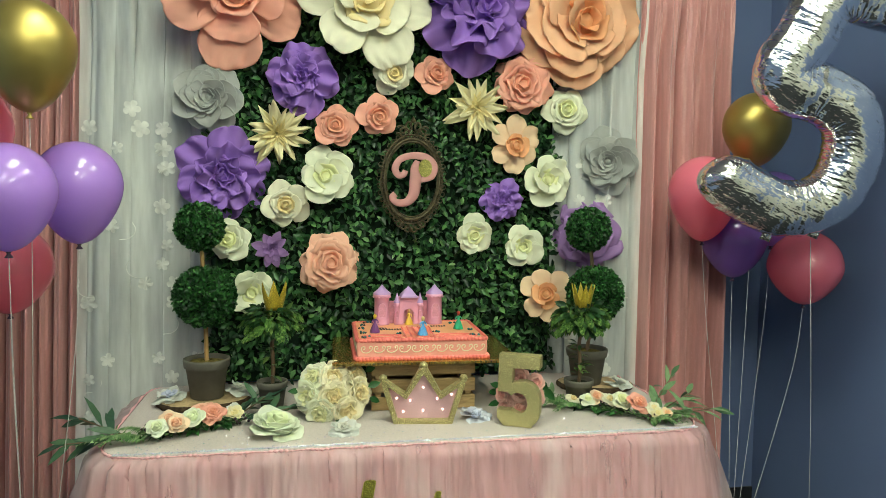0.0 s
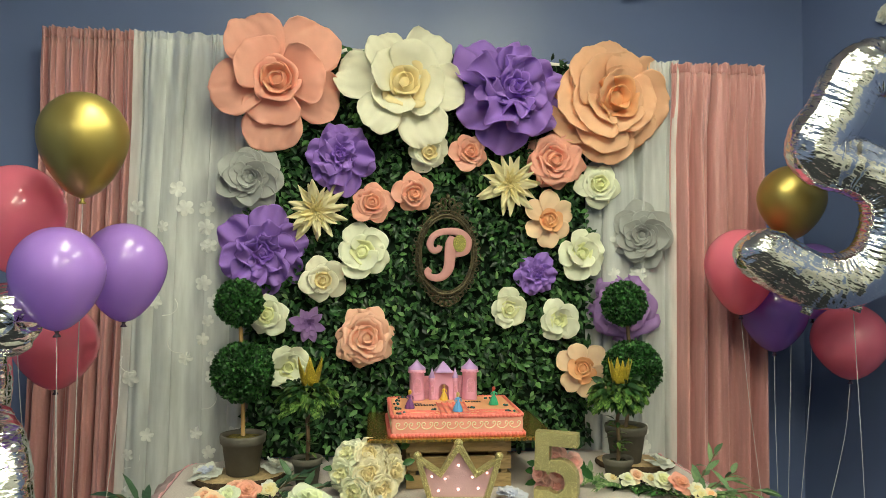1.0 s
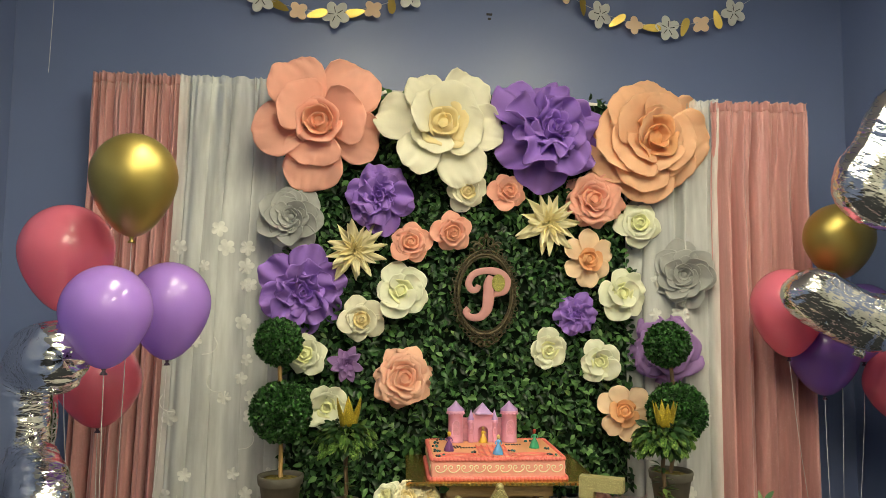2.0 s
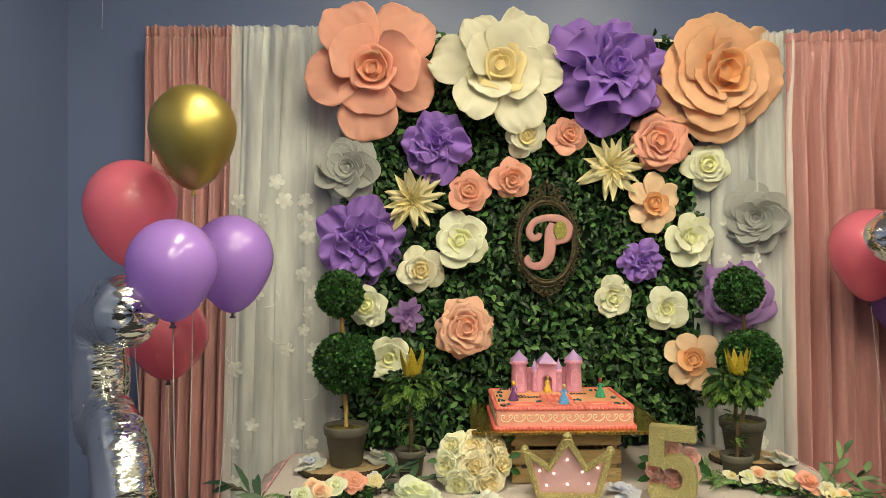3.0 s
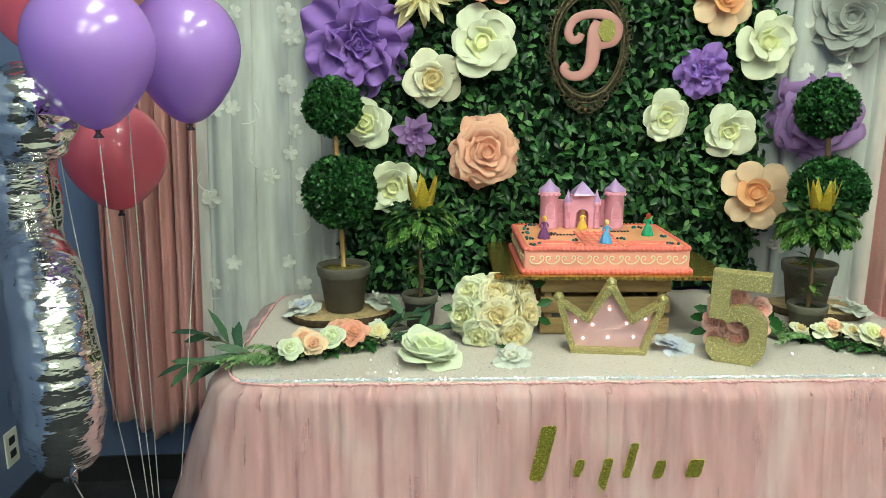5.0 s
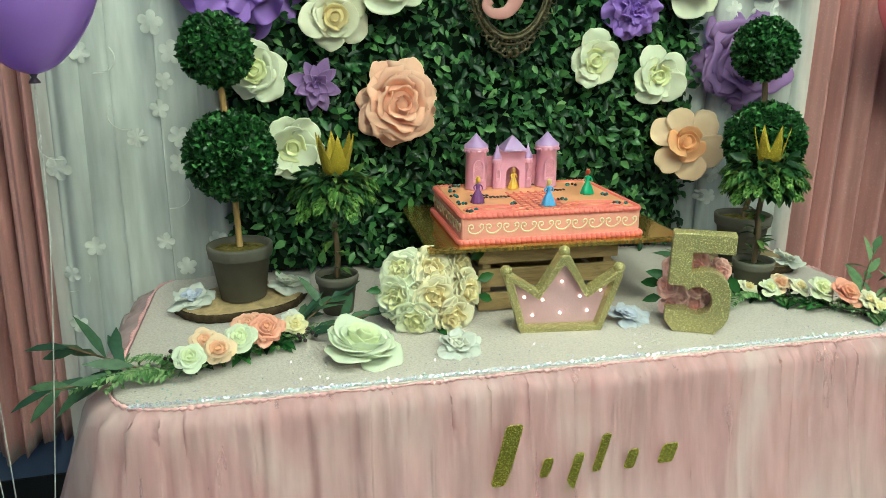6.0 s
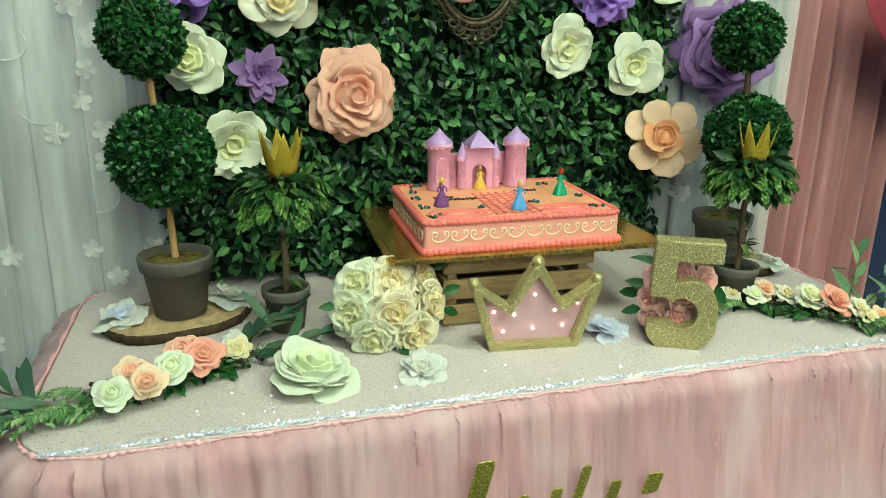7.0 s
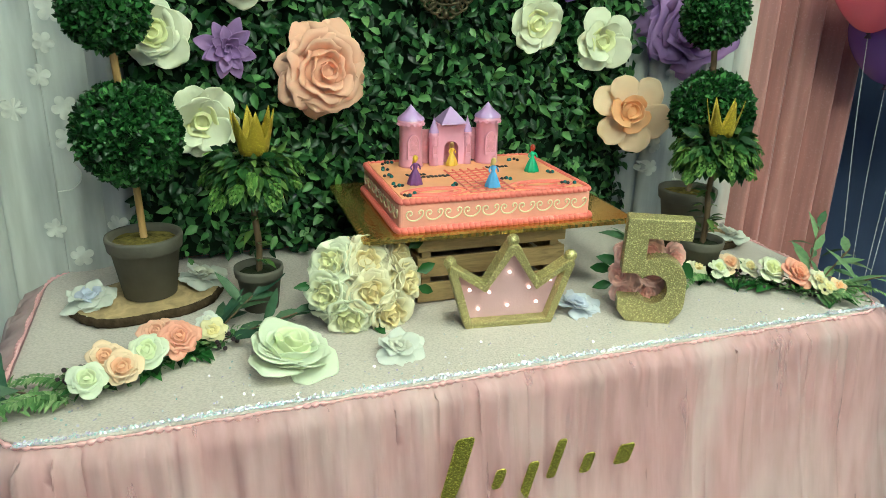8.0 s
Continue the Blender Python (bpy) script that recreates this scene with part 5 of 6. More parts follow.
    gem = lathe("sugar_jewel", [(0, -0.003), (0.005, 0.0), (0.004, 0.004), (0, 0.006)], 8)
    gem.materials.append(plain("teal sugar", (0.02, 0.14, 0.15), 0.2, 0.3))
    gem2 = lathe("sugar_jewel", [(0, -0.003), (0.0045, 0.0), (0.0035, 0.003), (0, 0.005)], 8)
    gem2.materials.append(M_DARK)
    rng = random.Random(4)
    for cx, cy in ((-0.19, -0.14), (-0.195, -0.06), (-0.2, 0.02), (-0.195, 0.09), (-0.08, -0.09), (0.06, -0.06), (0.185, -0.13), (0.19, -0.03), (0.15, 0.11), (0.04, 0.12), (-0.17, 0.14)):
        for k in range(4):
            link("sugar_jewel", gem if k % 2 else gem2, None, t, pose(cx + rng.uniform(-0.014, 0.014), cy + rng.uniform(-0.012, 0.012), h + 0.005, 0, 0, 0))


cake()
CAKE_TOP = 0.946 + 0.0715


def toy_castle():
    t = thing("toy_castle", pose(0.800, -0.140, CAKE_TOP, 0, 0, -3), "pink plastic toy castle with lilac roofs on the cake", "toy castle")
    m_wall = plain("pink plastic", (0.72, 0.33, 0.47), 0.35, 0.06, 20, 120, 0.1, coat=0.3)
    m_roof = plain("lilac plastic", (0.46, 0.28, 0.56), 0.35, 0.06, 20, 120, 0.1, coat=0.3)
    m_in = plain("rose window", (0.60, 0.25, 0.33), 0.5, 0.2, 60)

    def tower(x, y, r, h, roof, name):
        body = link(name, lathe(name, [(0, 0), (r * 1.05, 0), (r, 0.006), (r * 0.97, h - 0.016), (r * 1.12, h - 0.012), (r * 1.14, h), (r * 1.02, h), (0, h)], 20), m_wall, t, pose(x, y, 0))
        link("roof", lathe("roof", [(r * 1.16, h - 0.001), (r * 1.10, h + 0.004), (r * 0.55, h + roof * 0.5), (r * 0.06, h + roof), (0, h + roof + 0.003)], 20), m_roof, body)
        merlon = block("merlon", r * 0.26, r * 0.2, 0.005, 0.0006)
        for a in np.linspace(0, 360, 14, endpoint=False):
            link("merlon", merlon, m_wall, body, pose(0, 0, h - 0.014, 0, 0, a) @ pose(0, -r * 1.1, 0))
        arch = [(r * 0.55 * math.cos(a), 0.055 * h / 0.105 + r * 0.75 * math.sin(a)) for a in np.linspace(0, math.pi, 12)]
        arch = [(r * 0.55, 0.022)] + arch + [(-r * 0.55, 0.022)]
        hole = [(a * 0.74, 0.030 + (b - 0.022) * 0.84) for a, b in arch]
        link("window_arch", slab("window_arch", arch, 0.004, 0.0006, hole), m_wall, body, pose(0, -r * 0.90, 0))
        link("window", slab("window", hole, 0.002, 0), m_in, body, pose(0, -r * 0.92, 0))
        zc, hw = 0.055 * h / 0.105, r * 0.40
        lines = [[(sx * hw * 0.9 * math.sin(2.6 * f), -r * 0.95, 0.030 + (zc + r * 0.40 - 0.030) * f) for f in np.linspace(0, 1, 9)] for sx in (-1, 1)]
        lines += [[(sx * hw * (0.45 + 0.40 * math.cos(5.5 * f)), -r * 0.95, zc + hw * 0.45 * math.sin(5.5 * f)) for f in np.linspace(0, 1, 9)] for sx in (-1, 1)]
        link("tracery", joined("tracery", [grid(tube_grid(q, r * 0.05, 5).transpose(1, 0, 2), True) for q in lines]), m_wall, body)

    tower(-0.099, 0, 0.0285, 0.115, 0.033, "tower")
    tower(0.099, 0, 0.0285, 0.115, 0.033, "tower")
    tower(-0.043, -0.008, 0.011, 0.082, 0.036, "turret")
    tower(0.043, -0.008, 0.011, 0.082, 0.036, "turret")
    w = 0.036
    n = 14
    ring = [(0.019 * math.cos(a), 0.040 + 0.019 * math.sin(a)) for a in np.linspace(0, math.pi, n)]
    outer = [(w, 0.0)] + [(w * math.cos(a) * 1.0 if abs(math.cos(a)) > 0.98 else max(-w, min(w, 1.6 * w * math.cos(a))), 0.104) for a in np.linspace(0, math.pi, n)] + [(-w, 0.0)]
    inner = [(0.019, 0.0)] + ring + [(-0.019, 0.0)]
    bm = bmesh.new()
    a = [bm.verts.new((x, 0, z)) for x, z in outer]
    b = [bm.verts.new((x, 0, z)) for x, z in inner]
    for i in range(len(a) - 1):
        bm.faces.new((a[i], a[i + 1], b[i + 1], b[i]))
    r = bmesh.ops.extrude_face_region(bm, geom=list(bm.faces))
    bmesh.ops.translate(bm, verts=[g for g in r["geom"] if isinstance(g, bmesh.types.BMVert)], vec=(0, -0.026, 0))
    bmesh.ops.recalc_face_normals(bm, faces=bm.faces)
    me = bpy.data.meshes.new("gatehouse")
    bm.to_mesh(me)
    bm.free()
    link("gatehouse", me, m_wall, t, pose(0, 0.012, 0))
    link("back_wall", block("back_wall", 0.18, 0.006, 0.085, 0.001), m_in, t, pose(0, 0.016, 0))
    link("roof", lathe("roof", [(w * 1.25, 0.0), (w * 1.18, 0.005), (w * 0.5, 0.026), (0, 0.040)], 4, False), m_roof, t, pose(0, -0.002, 0.103, 0, 0, 45))
    merlon = block("merlon", 0.006, 0.005, 0.006, 0.0006)
    for k in range(8):
        link("merlon", merlon, m_wall, t, pose(-0.034 + k * 0.0097, -0.016, 0.098))


toy_castle()


def figurine(x, y, gown, hair, label, tall=0.066, turn=0.0):
    """One plain little shape in two colours: a wide gown, a slim waist, arms and a rounded head with falling hair."""
    k = tall / 0.066
    gown_p = [(0, 0), (0.0165, 0), (0.0172, 0.002), (0.0150, 0.010), (0.0118, 0.019), (0.0082, 0.027), (0.0050, 0.0335), (0.0044, 0.036), (0.0058, 0.041), (0.0064, 0.0445), (0.0050, 0.0475), (0.0022, 0.049), (0, 0.0495)]
    head_p = [(0, 0.0480), (0.0020, 0.0482), (0.0022, 0.0505), (0.0048, 0.0525), (0.0060, 0.0560), (0.0061, 0.0600), (0.0046, 0.0640), (0.0020, 0.0655), (0, 0.066)]
    parts = []
    for prof, wave in ((gown_p, 0.10), (head_p, 0.0)):
        parts.append(grid([[(r * k * math.cos(a) * (1 + wave * math.sin(7 * a) * (z < 0.03)), r * k * math.sin(a) * 0.86 * (1 + wave * math.sin(7 * a) * (z < 0.03)), z * k) for r, z in prof] for a in np.linspace(0, 2 * math.pi, 28, endpoint=False)], True))
    n0 = len(parts[0][1])
    for sx in (-1, 1):
        arm = smooth_line([(sx * 0.0058, 0, 0.0455), (sx * 0.0105, -0.001, 0.040), (sx * 0.0098, -0.005, 0.0345)], 3) * k
        parts.insert(1, grid(tube_grid(arm, [0.0019 * k] * len(arm), 6).transpose(1, 0, 2), True))
        n0 += len(parts[1][1])
    fall = smooth_line([(0, 0.003, 0.061), (0.001, 0.0072, 0.054), (-0.001, 0.0078, 0.044), (0.002, 0.0085, 0.032)], 4) * k
    parts.append(grid(tube_grid(fall, np.linspace(0.0058, 0.0022, len(fall)) * k, 8, 0.6).transpose(1, 0, 2), True))
    me = joined("figurine", parts)
    me.materials.append(gown)
    me.materials.append(hair)
    for i, p in enumerate(me.polygons):
        p.material_index = 1 if i >= n0 else 0
    ob = new("figurine", me)
    ob.matrix_basis = pose(x, y, CAKE_TOP, 0, 0, turn)
    tagged(ob, label, "figurine", "cake figurines")


def toy(name, c):
    return plain(name, c, 0.35, 0.1, 60, 200, 0.1)


figurine(0.655, -0.300, toy("violet gown", (0.17, 0.05, 0.20)), toy("yellow top", (0.75, 0.48, 0.05)), "tiny violet and yellow plastic figurine on the cake")
figurine(0.812, -0.372, toy("blue gown", (0.10, 0.36, 0.72)), toy("pale yellow top", (0.70, 0.52, 0.20)), "tiny sky blue plastic figurine on the cake")
figurine(0.962, -0.272, toy("green gown", (0.02, 0.34, 0.17)), toy("red top", (0.35, 0.04, 0.02)), "tiny green and red plastic figurine on the cake")
figurine(0.800, -0.158, toy("golden gown", (0.75, 0.48, 0.06)), toy("brown top", (0.45, 0.25, 0.10)), "tiny golden plastic figurine in the castle gate", 0.058, 15)


# ---- crown light, number and flowers on the table ----
def crown_light():
    t = thing("crown_light", pose(0.786, -0.520, TABLE_Z, 4, 0, -9), "pink marquee crown edged in gold glitter with lit bulbs", "crown light")
    out = [(-0.095, 0.0), (0.095, 0.0), (0.135, 0.135), (0.132, 0.150), (0.124, 0.147), (0.058, 0.102), (0.012, 0.185), (0.0, 0.190), (-0.012, 0.185), (-0.058, 0.102), (-0.124, 0.147), (-0.132, 0.150), (-0.135, 0.135)]
    inn = [(-0.082, 0.014), (0.082, 0.014), (0.113, 0.120), (0.113, 0.124), (0.110, 0.122), (0.055, 0.083), (0.004, 0.162), (0.0, 0.165), (-0.004, 0.162), (-0.055, 0.083), (-0.110, 0.122), (-0.113, 0.124), (-0.113, 0.120)]
    link("rim", slab("rim", out, 0.036, 0.003, inn), M_GOLDG, t, pose(0, 0.012, 0), "gold glitter rim")
    m_face = plain("pale pink board", (0.60, 0.37, 0.40), 0.5, 0.04)
    link("face", slab("face", [(a * 1.005, b) for a, b in inn], 0.004, 0), m_face, t, pose(0, 0.004, 0), "pale pink face")
    ball = lathe("tip", [(0.0135 * math.sin(a), -0.0135 * math.cos(a)) for a in np.linspace(0, math.pi, 10)], 14)
    for x, z in ((-0.130, 0.150), (0.0, 0.192), (0.130, 0.150)):
        link("tip", ball, M_GOLDG, t, pose(x, -0.006, z), "gold glitter knob")
    m_bulb = glow("warm bulb", (1.0, 0.78, 0.62), 9.0)
    dot = lathe("bulb", [(0.0030 * math.sin(a), -0.0030 * math.cos(a)) for a in np.linspace(0, math.pi, 8)], 10)
    for x, z in ((0.0, 0.118), (-0.085, 0.082), (-0.042, 0.074), (0.045, 0.080), (0.092, 0.094), (-0.064, 0.036), (0.0, 0.040), (0.064, 0.044)):
        link("bulb", dot, m_bulb, t, pose(x, -0.003, z), "lit warm bulb")


crown_light()


def number_five():
    t = thing("number_sign", pose(1.084, -0.612, TABLE_Z, 0, 0, -30), "thick gold glitter number five standing on the table", "number")
    arc = lambda cx, cz, rx, rz, a0, a1, n: [(cx + rx * math.cos(radians(a)), cz + rz * math.sin(radians(a))) for a in np.linspace(a0, a1, n)]
    outer = [(0.080, 0.234), (-0.074, 0.234), (-0.078, 0.112), (-0.040, 0.112)] + arc(0.000, 0.078, 0.036, 0.034, 138, -138, 12) + [(-0.038, 0.052), (-0.080, 0.052)]
    outer += [(-0.080, 0.026), (-0.056, 0.0), (0.050, 0.0)] + arc(0.030, 0.052, 0.050, 0.050, -62, 0, 5) + arc(0.014, 0.090, 0.066, 0.060, 6, 96, 9) + [(-0.024, 0.142), (-0.022, 0.192), (0.080, 0.192)]
    digit = link("digit", slab("digit", [(a * 0.87, b) for a, b in outer], 0.040, 0.002), M_GOLDG, t, pose(0, 0.021, 0))
    link("front_face", slab("front_face", [(a * 0.856, 0.0015 + b * 0.987) for a, b in outer], 0.003, 0.001), M_GOLDG, digit, pose(0, -0.0395, 0))


number_five()


def bloom(kind, mats, R, m, label, seed, name="paper_flower", group="loose flowers"):
    t = thing(name, m, label, "flower", group)
    petals(kind, mats, R, t, Matrix(), seed)


bloom("table_rose", MINT, 0.094, pose(0.318, -0.556, TABLE_Z + 0.010, 12, 3, 50), "large pale white paper rose lying on the cloth", 31, "paper_rose")
bloom("gardenia", SNOW, 0.056, pose(0.525, -0.585, TABLE_Z + 0.010, 14, 0, 0), "small white paper gardenia lying on the cloth", 32)
bloom("gardenia", ICE, 0.058, pose(0.958, -0.525, TABLE_Z + 0.010, 18, 0, 40), "pale blue paper flower beside the lit crown", 33)
bloom("gardenia", (SNOW[0], ICE[1]), 0.064, pose(-0.040, -0.195, TABLE_Z + 0.032, 12, -8, 10), "white paper gardenia with a lilac heart on the wood slice", 34)
bloom("gardenia", SNOW, 0.062, pose(0.190, -0.145, TABLE_Z + 0.032, 14, 8, 60), "white paper gardenia on the edge of the wood slice", 35)
bloom("gardenia", SNOW, 0.056, pose(1.590, -0.290, TABLE_Z + 0.030, 14, 8, 30), "white paper gardenia on the far wood slice", 36)


def bouquet():
    t = thing("bouquet", pose(0.502, -0.385, TABLE_Z), "tight bouquet of cream silk peonies with dark leaves", "bouquet")
    spots = [(-0.072, -0.020, 0.160), (0.004, -0.045, 0.165), (0.084, -0.020, 0.158), (-0.092, -0.050, 0.092), (0.000, -0.090, 0.102), (0.096, -0.055, 0.098), (-0.050, -0.085, 0.036), (0.048, -0.090, 0.040), (-0.030, 0.040, 0.165), (0.055, 0.040, 0.165)]
    for i, (x, y, z) in enumerate(spots):
        head = new("peony")
        head.parent = t
        up = Vector((x * 1.3, y * 1.9 - 0.05, z - 0.075))
        head.matrix_basis = Matrix.Translation((x * 0.84, y * 0.80, 0.004 + z * 0.78)) @ up.to_track_quat("Z", "Y").to_matrix().to_4x4() @ pose(0, 0, -0.02)
        petals("frilled", PEONY if i % 3 else SILK, 0.066, head, Matrix(), 60 + i % 4)
    base = [(0.115, -0.04, 0.10), (0.12, -0.03, 0.06), (-0.11, -0.02, 0.09), (0.11, -0.0, 0.14), (0.01, -0.08, 0.010)]
    al = [(1, -0.1, 0.35), (1, -0.2, -0.4), (-1, -0.3, 0.1), (0.8, 0, 0.5), (0.2, -0.8, -0.1)]
    for b, a, size in zip(base, al, (0.044, 0.040, 0.036, 0.044, 0.036)):
        link("leaf", leaves("leaf", [b], [a], [(0, -1, 0.4)], [size], [size * 0.55]), M_BALL, t)
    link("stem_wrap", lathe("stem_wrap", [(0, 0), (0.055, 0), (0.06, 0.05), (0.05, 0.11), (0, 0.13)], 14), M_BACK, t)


bouquet()


def pink_bunch():
    t = thing("pink_posy", pose(1.104, -0.566, TABLE_Z, 0, 0, -28), "bunch of rose pink silk flowers behind the gold number", "posy")
    for i, (x, y, z) in enumerate(((-0.040, 0.0, 0.128), (-0.048, -0.004, 0.086), (-0.040, 0.0, 0.044), (0.000, -0.010, 0.146), (0.004, -0.016, 0.098), (0.002, -0.010, 0.052), (0.044, 0.0, 0.130), (0.046, 0.0, 0.082), (0.0, 0.02, 0.10))):
        head = new("carnation")
        head.parent = t
        head.matrix_basis = pose(x, y, z, 80, 0, 40 * x / 0.05)
        petals("frilled", PINK, 0.038, head, Matrix(), 80 + i % 3)
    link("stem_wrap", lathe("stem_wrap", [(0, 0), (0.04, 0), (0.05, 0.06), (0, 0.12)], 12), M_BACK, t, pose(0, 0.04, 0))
    for b, a, size in (((-0.06, 0.02, 0.10), (-1, 0, 0.3), 0.050), ((-0.07, 0.02, 0.05), (-1, -0.2, -0.2), 0.044), ((0.06, 0.02, 0.14), (0.5, 0, -1), 0.056), ((0.07, 0.02, 0.11), (0.7, 0, -0.6), 0.056), ((-0.07, 0.03, 0.08), (-1, 0.2, 0), 0.052)):
        link("leaf", leaves("leaf", [b], [a], [(0, -1, 0.6)], [size], [size * 0.5]), M_BALL, t)


pink_bunch()


def table_garland(line, roses, tails, label, seed):
    """Silk roses on a bed of leaves, fern and berries."""
    t = thing("flower_garland", pose(0, 0, TABLE_Z), label, "garland", "table garlands")
    rng = np.random.default_rng(seed)
    R = smooth_line([(x, y, 0.012) for x, y in line], 10)
    n = 56
    k = rng.integers(6, len(R) - 4, n)
    a = rng.uniform(0, 2 * math.pi, n)
    link("leaf_bed", leaves("leaf_bed", R[k], np.stack([np.cos(a), np.sin(a), rng.uniform(0.0, 0.35, n)], 1), np.stack([rng.normal(0, 0.2, n), rng.normal(0, 0.2, n), np.ones(n)], 1), rng.uniform(0.04, 0.066, n), rng.uniform(0.018, 0.030, n)), M_BALL, t)
    n = 260
    k = rng.integers(0, len(R), n)
    a = rng.uniform(0, 2 * math.pi, n)
    off = np.stack([0.055 * np.cos(a), 0.055 * np.sin(a), rng.uniform(0.0, 0.020, n)], 1) * rng.uniform(0.3, 1.0, (n, 1))
    link("small_leaves", leaves("small_leaves", R[k] + off, np.stack([np.cos(a), np.sin(a), rng.uniform(0.2, 1.2, n)], 1) + wander(rng, n) * 0.5, wander(rng, n) + (0, 0, 1.2), rng.uniform(0.010, 0.020, n), rng.uniform(0.006, 0.010, n)), M_FERN, t)
    for i, (x, y, z, r, kind, mats) in enumerate(roses):
        head = new("silk_rose")
        head.parent = t
        head.matrix_basis = pose(x, y, z, 38, 0, rng.uniform(-20, 20))
        petals(kind, mats, r, head, Matrix(), seed + i)
    for x, y, dx, dy in tails["fern"]:
        m = 44
        s = np.linspace(0, 1, m // 2).repeat(2)
        side = np.tile([-1, 1], m // 2)
        d = np.array([dx, dy, 0.0])
        L = np.linalg.norm(d)
        d = d / L
        p = np.array([-d[1], d[0], 0])
        base = np.array([x, y, 0.012]) + s[:, None] * d * L + np.array([0, 0, 1]) * (0.02 * np.sin(3 * s))[:, None]
        link("fern", leaves("fern", base, d * 0.55 + side[:, None] * p + rng.normal(0, 0.1, (m, 3)), np.tile((0, 0, 1.0), (m, 1)), 0.030 * (1.1 - 0.7 * s), 0.011 * (1.1 - 0.5 * s)), M_FERN, t)
    for x, y, dx, dy, dz, size in tails["leaf"]:
        m = 9
        s = np.linspace(0.1, 1, m)
        base = np.array([x, y, 0.015]) + s[:, None] * np.array([dx, dy, dz])
        al = np.array([dx, dy, dz]) / math.sqrt(dx * dx + dy * dy + dz * dz) + rng.normal(0, 0.55, (m, 3)) * (1, 1, 0.6)
        link("long_leaves", leaves("long_leaves", base, al, np.tile((0, -0.4, 1.0), (m, 1)) + rng.normal(0, 0.4, (m, 3)), size * rng.uniform(0.8, 1.2, m), size * 0.26 * np.ones(m), 0.2, 0.12), tails.get("spray", M_EUC), t)
        link("twig", tube("twig", smooth_line([(x, y, 0.012), (x + dx * 0.5, y + dy * 0.5, 0.014 + dz * 0.5), (x + dx, y + dy, 0.015 + dz)], 4), 0.0022, 6), M_TRUNK, t)
    berry = lathe("berry", [(0.0046 * math.sin(a), -0.0046 * math.cos(a)) for a in np.linspace(0, math.pi, 8)], 10)
    berry.materials.append(M_BERRY)
    for x, y, z in tails["berry"]:
        for q in range(5):
            link("berry", berry, None, t, pose(x + rng.normal(0, 0.010), y + rng.normal(0, 0.010), max(0.006, z + rng.normal(0, 0.007))))


table_garland([(-0.17, -0.57), (0.0, -0.53), (0.10, -0.475), (0.22, -0.42)],
              [(-0.022, -0.575, 0.040, 0.038, "open_rose", MINT), (0.032, -0.556, 0.042, 0.040, "open_rose", PALE), (0.002, -0.512, 0.046, 0.040, "rose", PALE), (0.074, -0.520, 0.048, 0.044, "open_rose", MINT), (0.126, -0.488, 0.052, 0.043, "full_rose", CORAL), (0.090, -0.455, 0.055, 0.036, "rose", BLUSH), (0.190, -0.450, 0.040, 0.030, "gardenia", CREAM), (0.185, -0.415, 0.045, 0.028, "gardenia", SNOW)],
              {"fern": [(-0.06, -0.575, -0.17, -0.03), (-0.07, -0.55, -0.10, -0.07), (-0.04, -0.53, -0.12, 0.03)],
               "leaf": [(-0.10, -0.55, -0.15, 0.04, 0.05, 0.09), (-0.12, -0.56, -0.15, -0.03, 0.0, 0.09), (0.18, -0.43, 0.10, 0.09, 0.04, 0.09), (0.20, -0.44, 0.16, 0.03, 0.02, 0.09)],
               "berry": [(-0.055, -0.53, 0.022), (-0.035, -0.505, 0.030), (0.10, -0.42, 0.04), (0.20, -0.475, 0.02), (0.215, -0.455, 0.025)]},
              "garland of white and coral silk roses with fern and berries", 41)
table_garland([(1.30, -0.40), (1.40, -0.50), (1.50, -0.62), (1.60, -0.70)],
              [(1.330, -0.470, 0.034, 0.032, "rose", IVORY), (1.368, -0.500, 0.038, 0.032, "rose", WHITE), (1.405, -0.490, 0.042, 0.036, "open_rose", PALE), (1.438, -0.525, 0.042, 0.032, "rose", IVORY), (1.462, -0.565, 0.044, 0.046, "open_rose", WHITE), (1.505, -0.605, 0.046, 0.044, "open_rose", CORAL), (1.550, -0.630, 0.036, 0.032, "gardenia", IVORY), (1.545, -0.668, 0.030, 0.026, "gardenia", CREAM), (1.580, -0.665, 0.030, 0.024, "gardenia", PEACH)],
              {"fern": [(1.33, -0.43, -0.10, -0.02), (1.36, -0.47, -0.12, -0.06), (1.30, -0.46, -0.08, 0.03), (1.55, -0.64, 0.12, -0.02), (1.56, -0.66, 0.12, -0.05), (1.52, -0.67, 0.06, -0.05)],
               "leaf": [(1.55, -0.64, 0.20, -0.02, 0.02, 0.09), (1.56, -0.62, 0.18, 0.07, 0.05, 0.09), (1.55, -0.60, 0.15, 0.12, 0.09, 0.08), (1.30, -0.40, -0.09, 0.06, 0.07, 0.08)], "spray": M_SPRAY,
               "berry": [(1.46, -0.58, 0.03), (1.52, -0.66, 0.02), (1.41, -0.53, 0.03)]},
              "garland of coral and white silk roses with green sprays", 52)


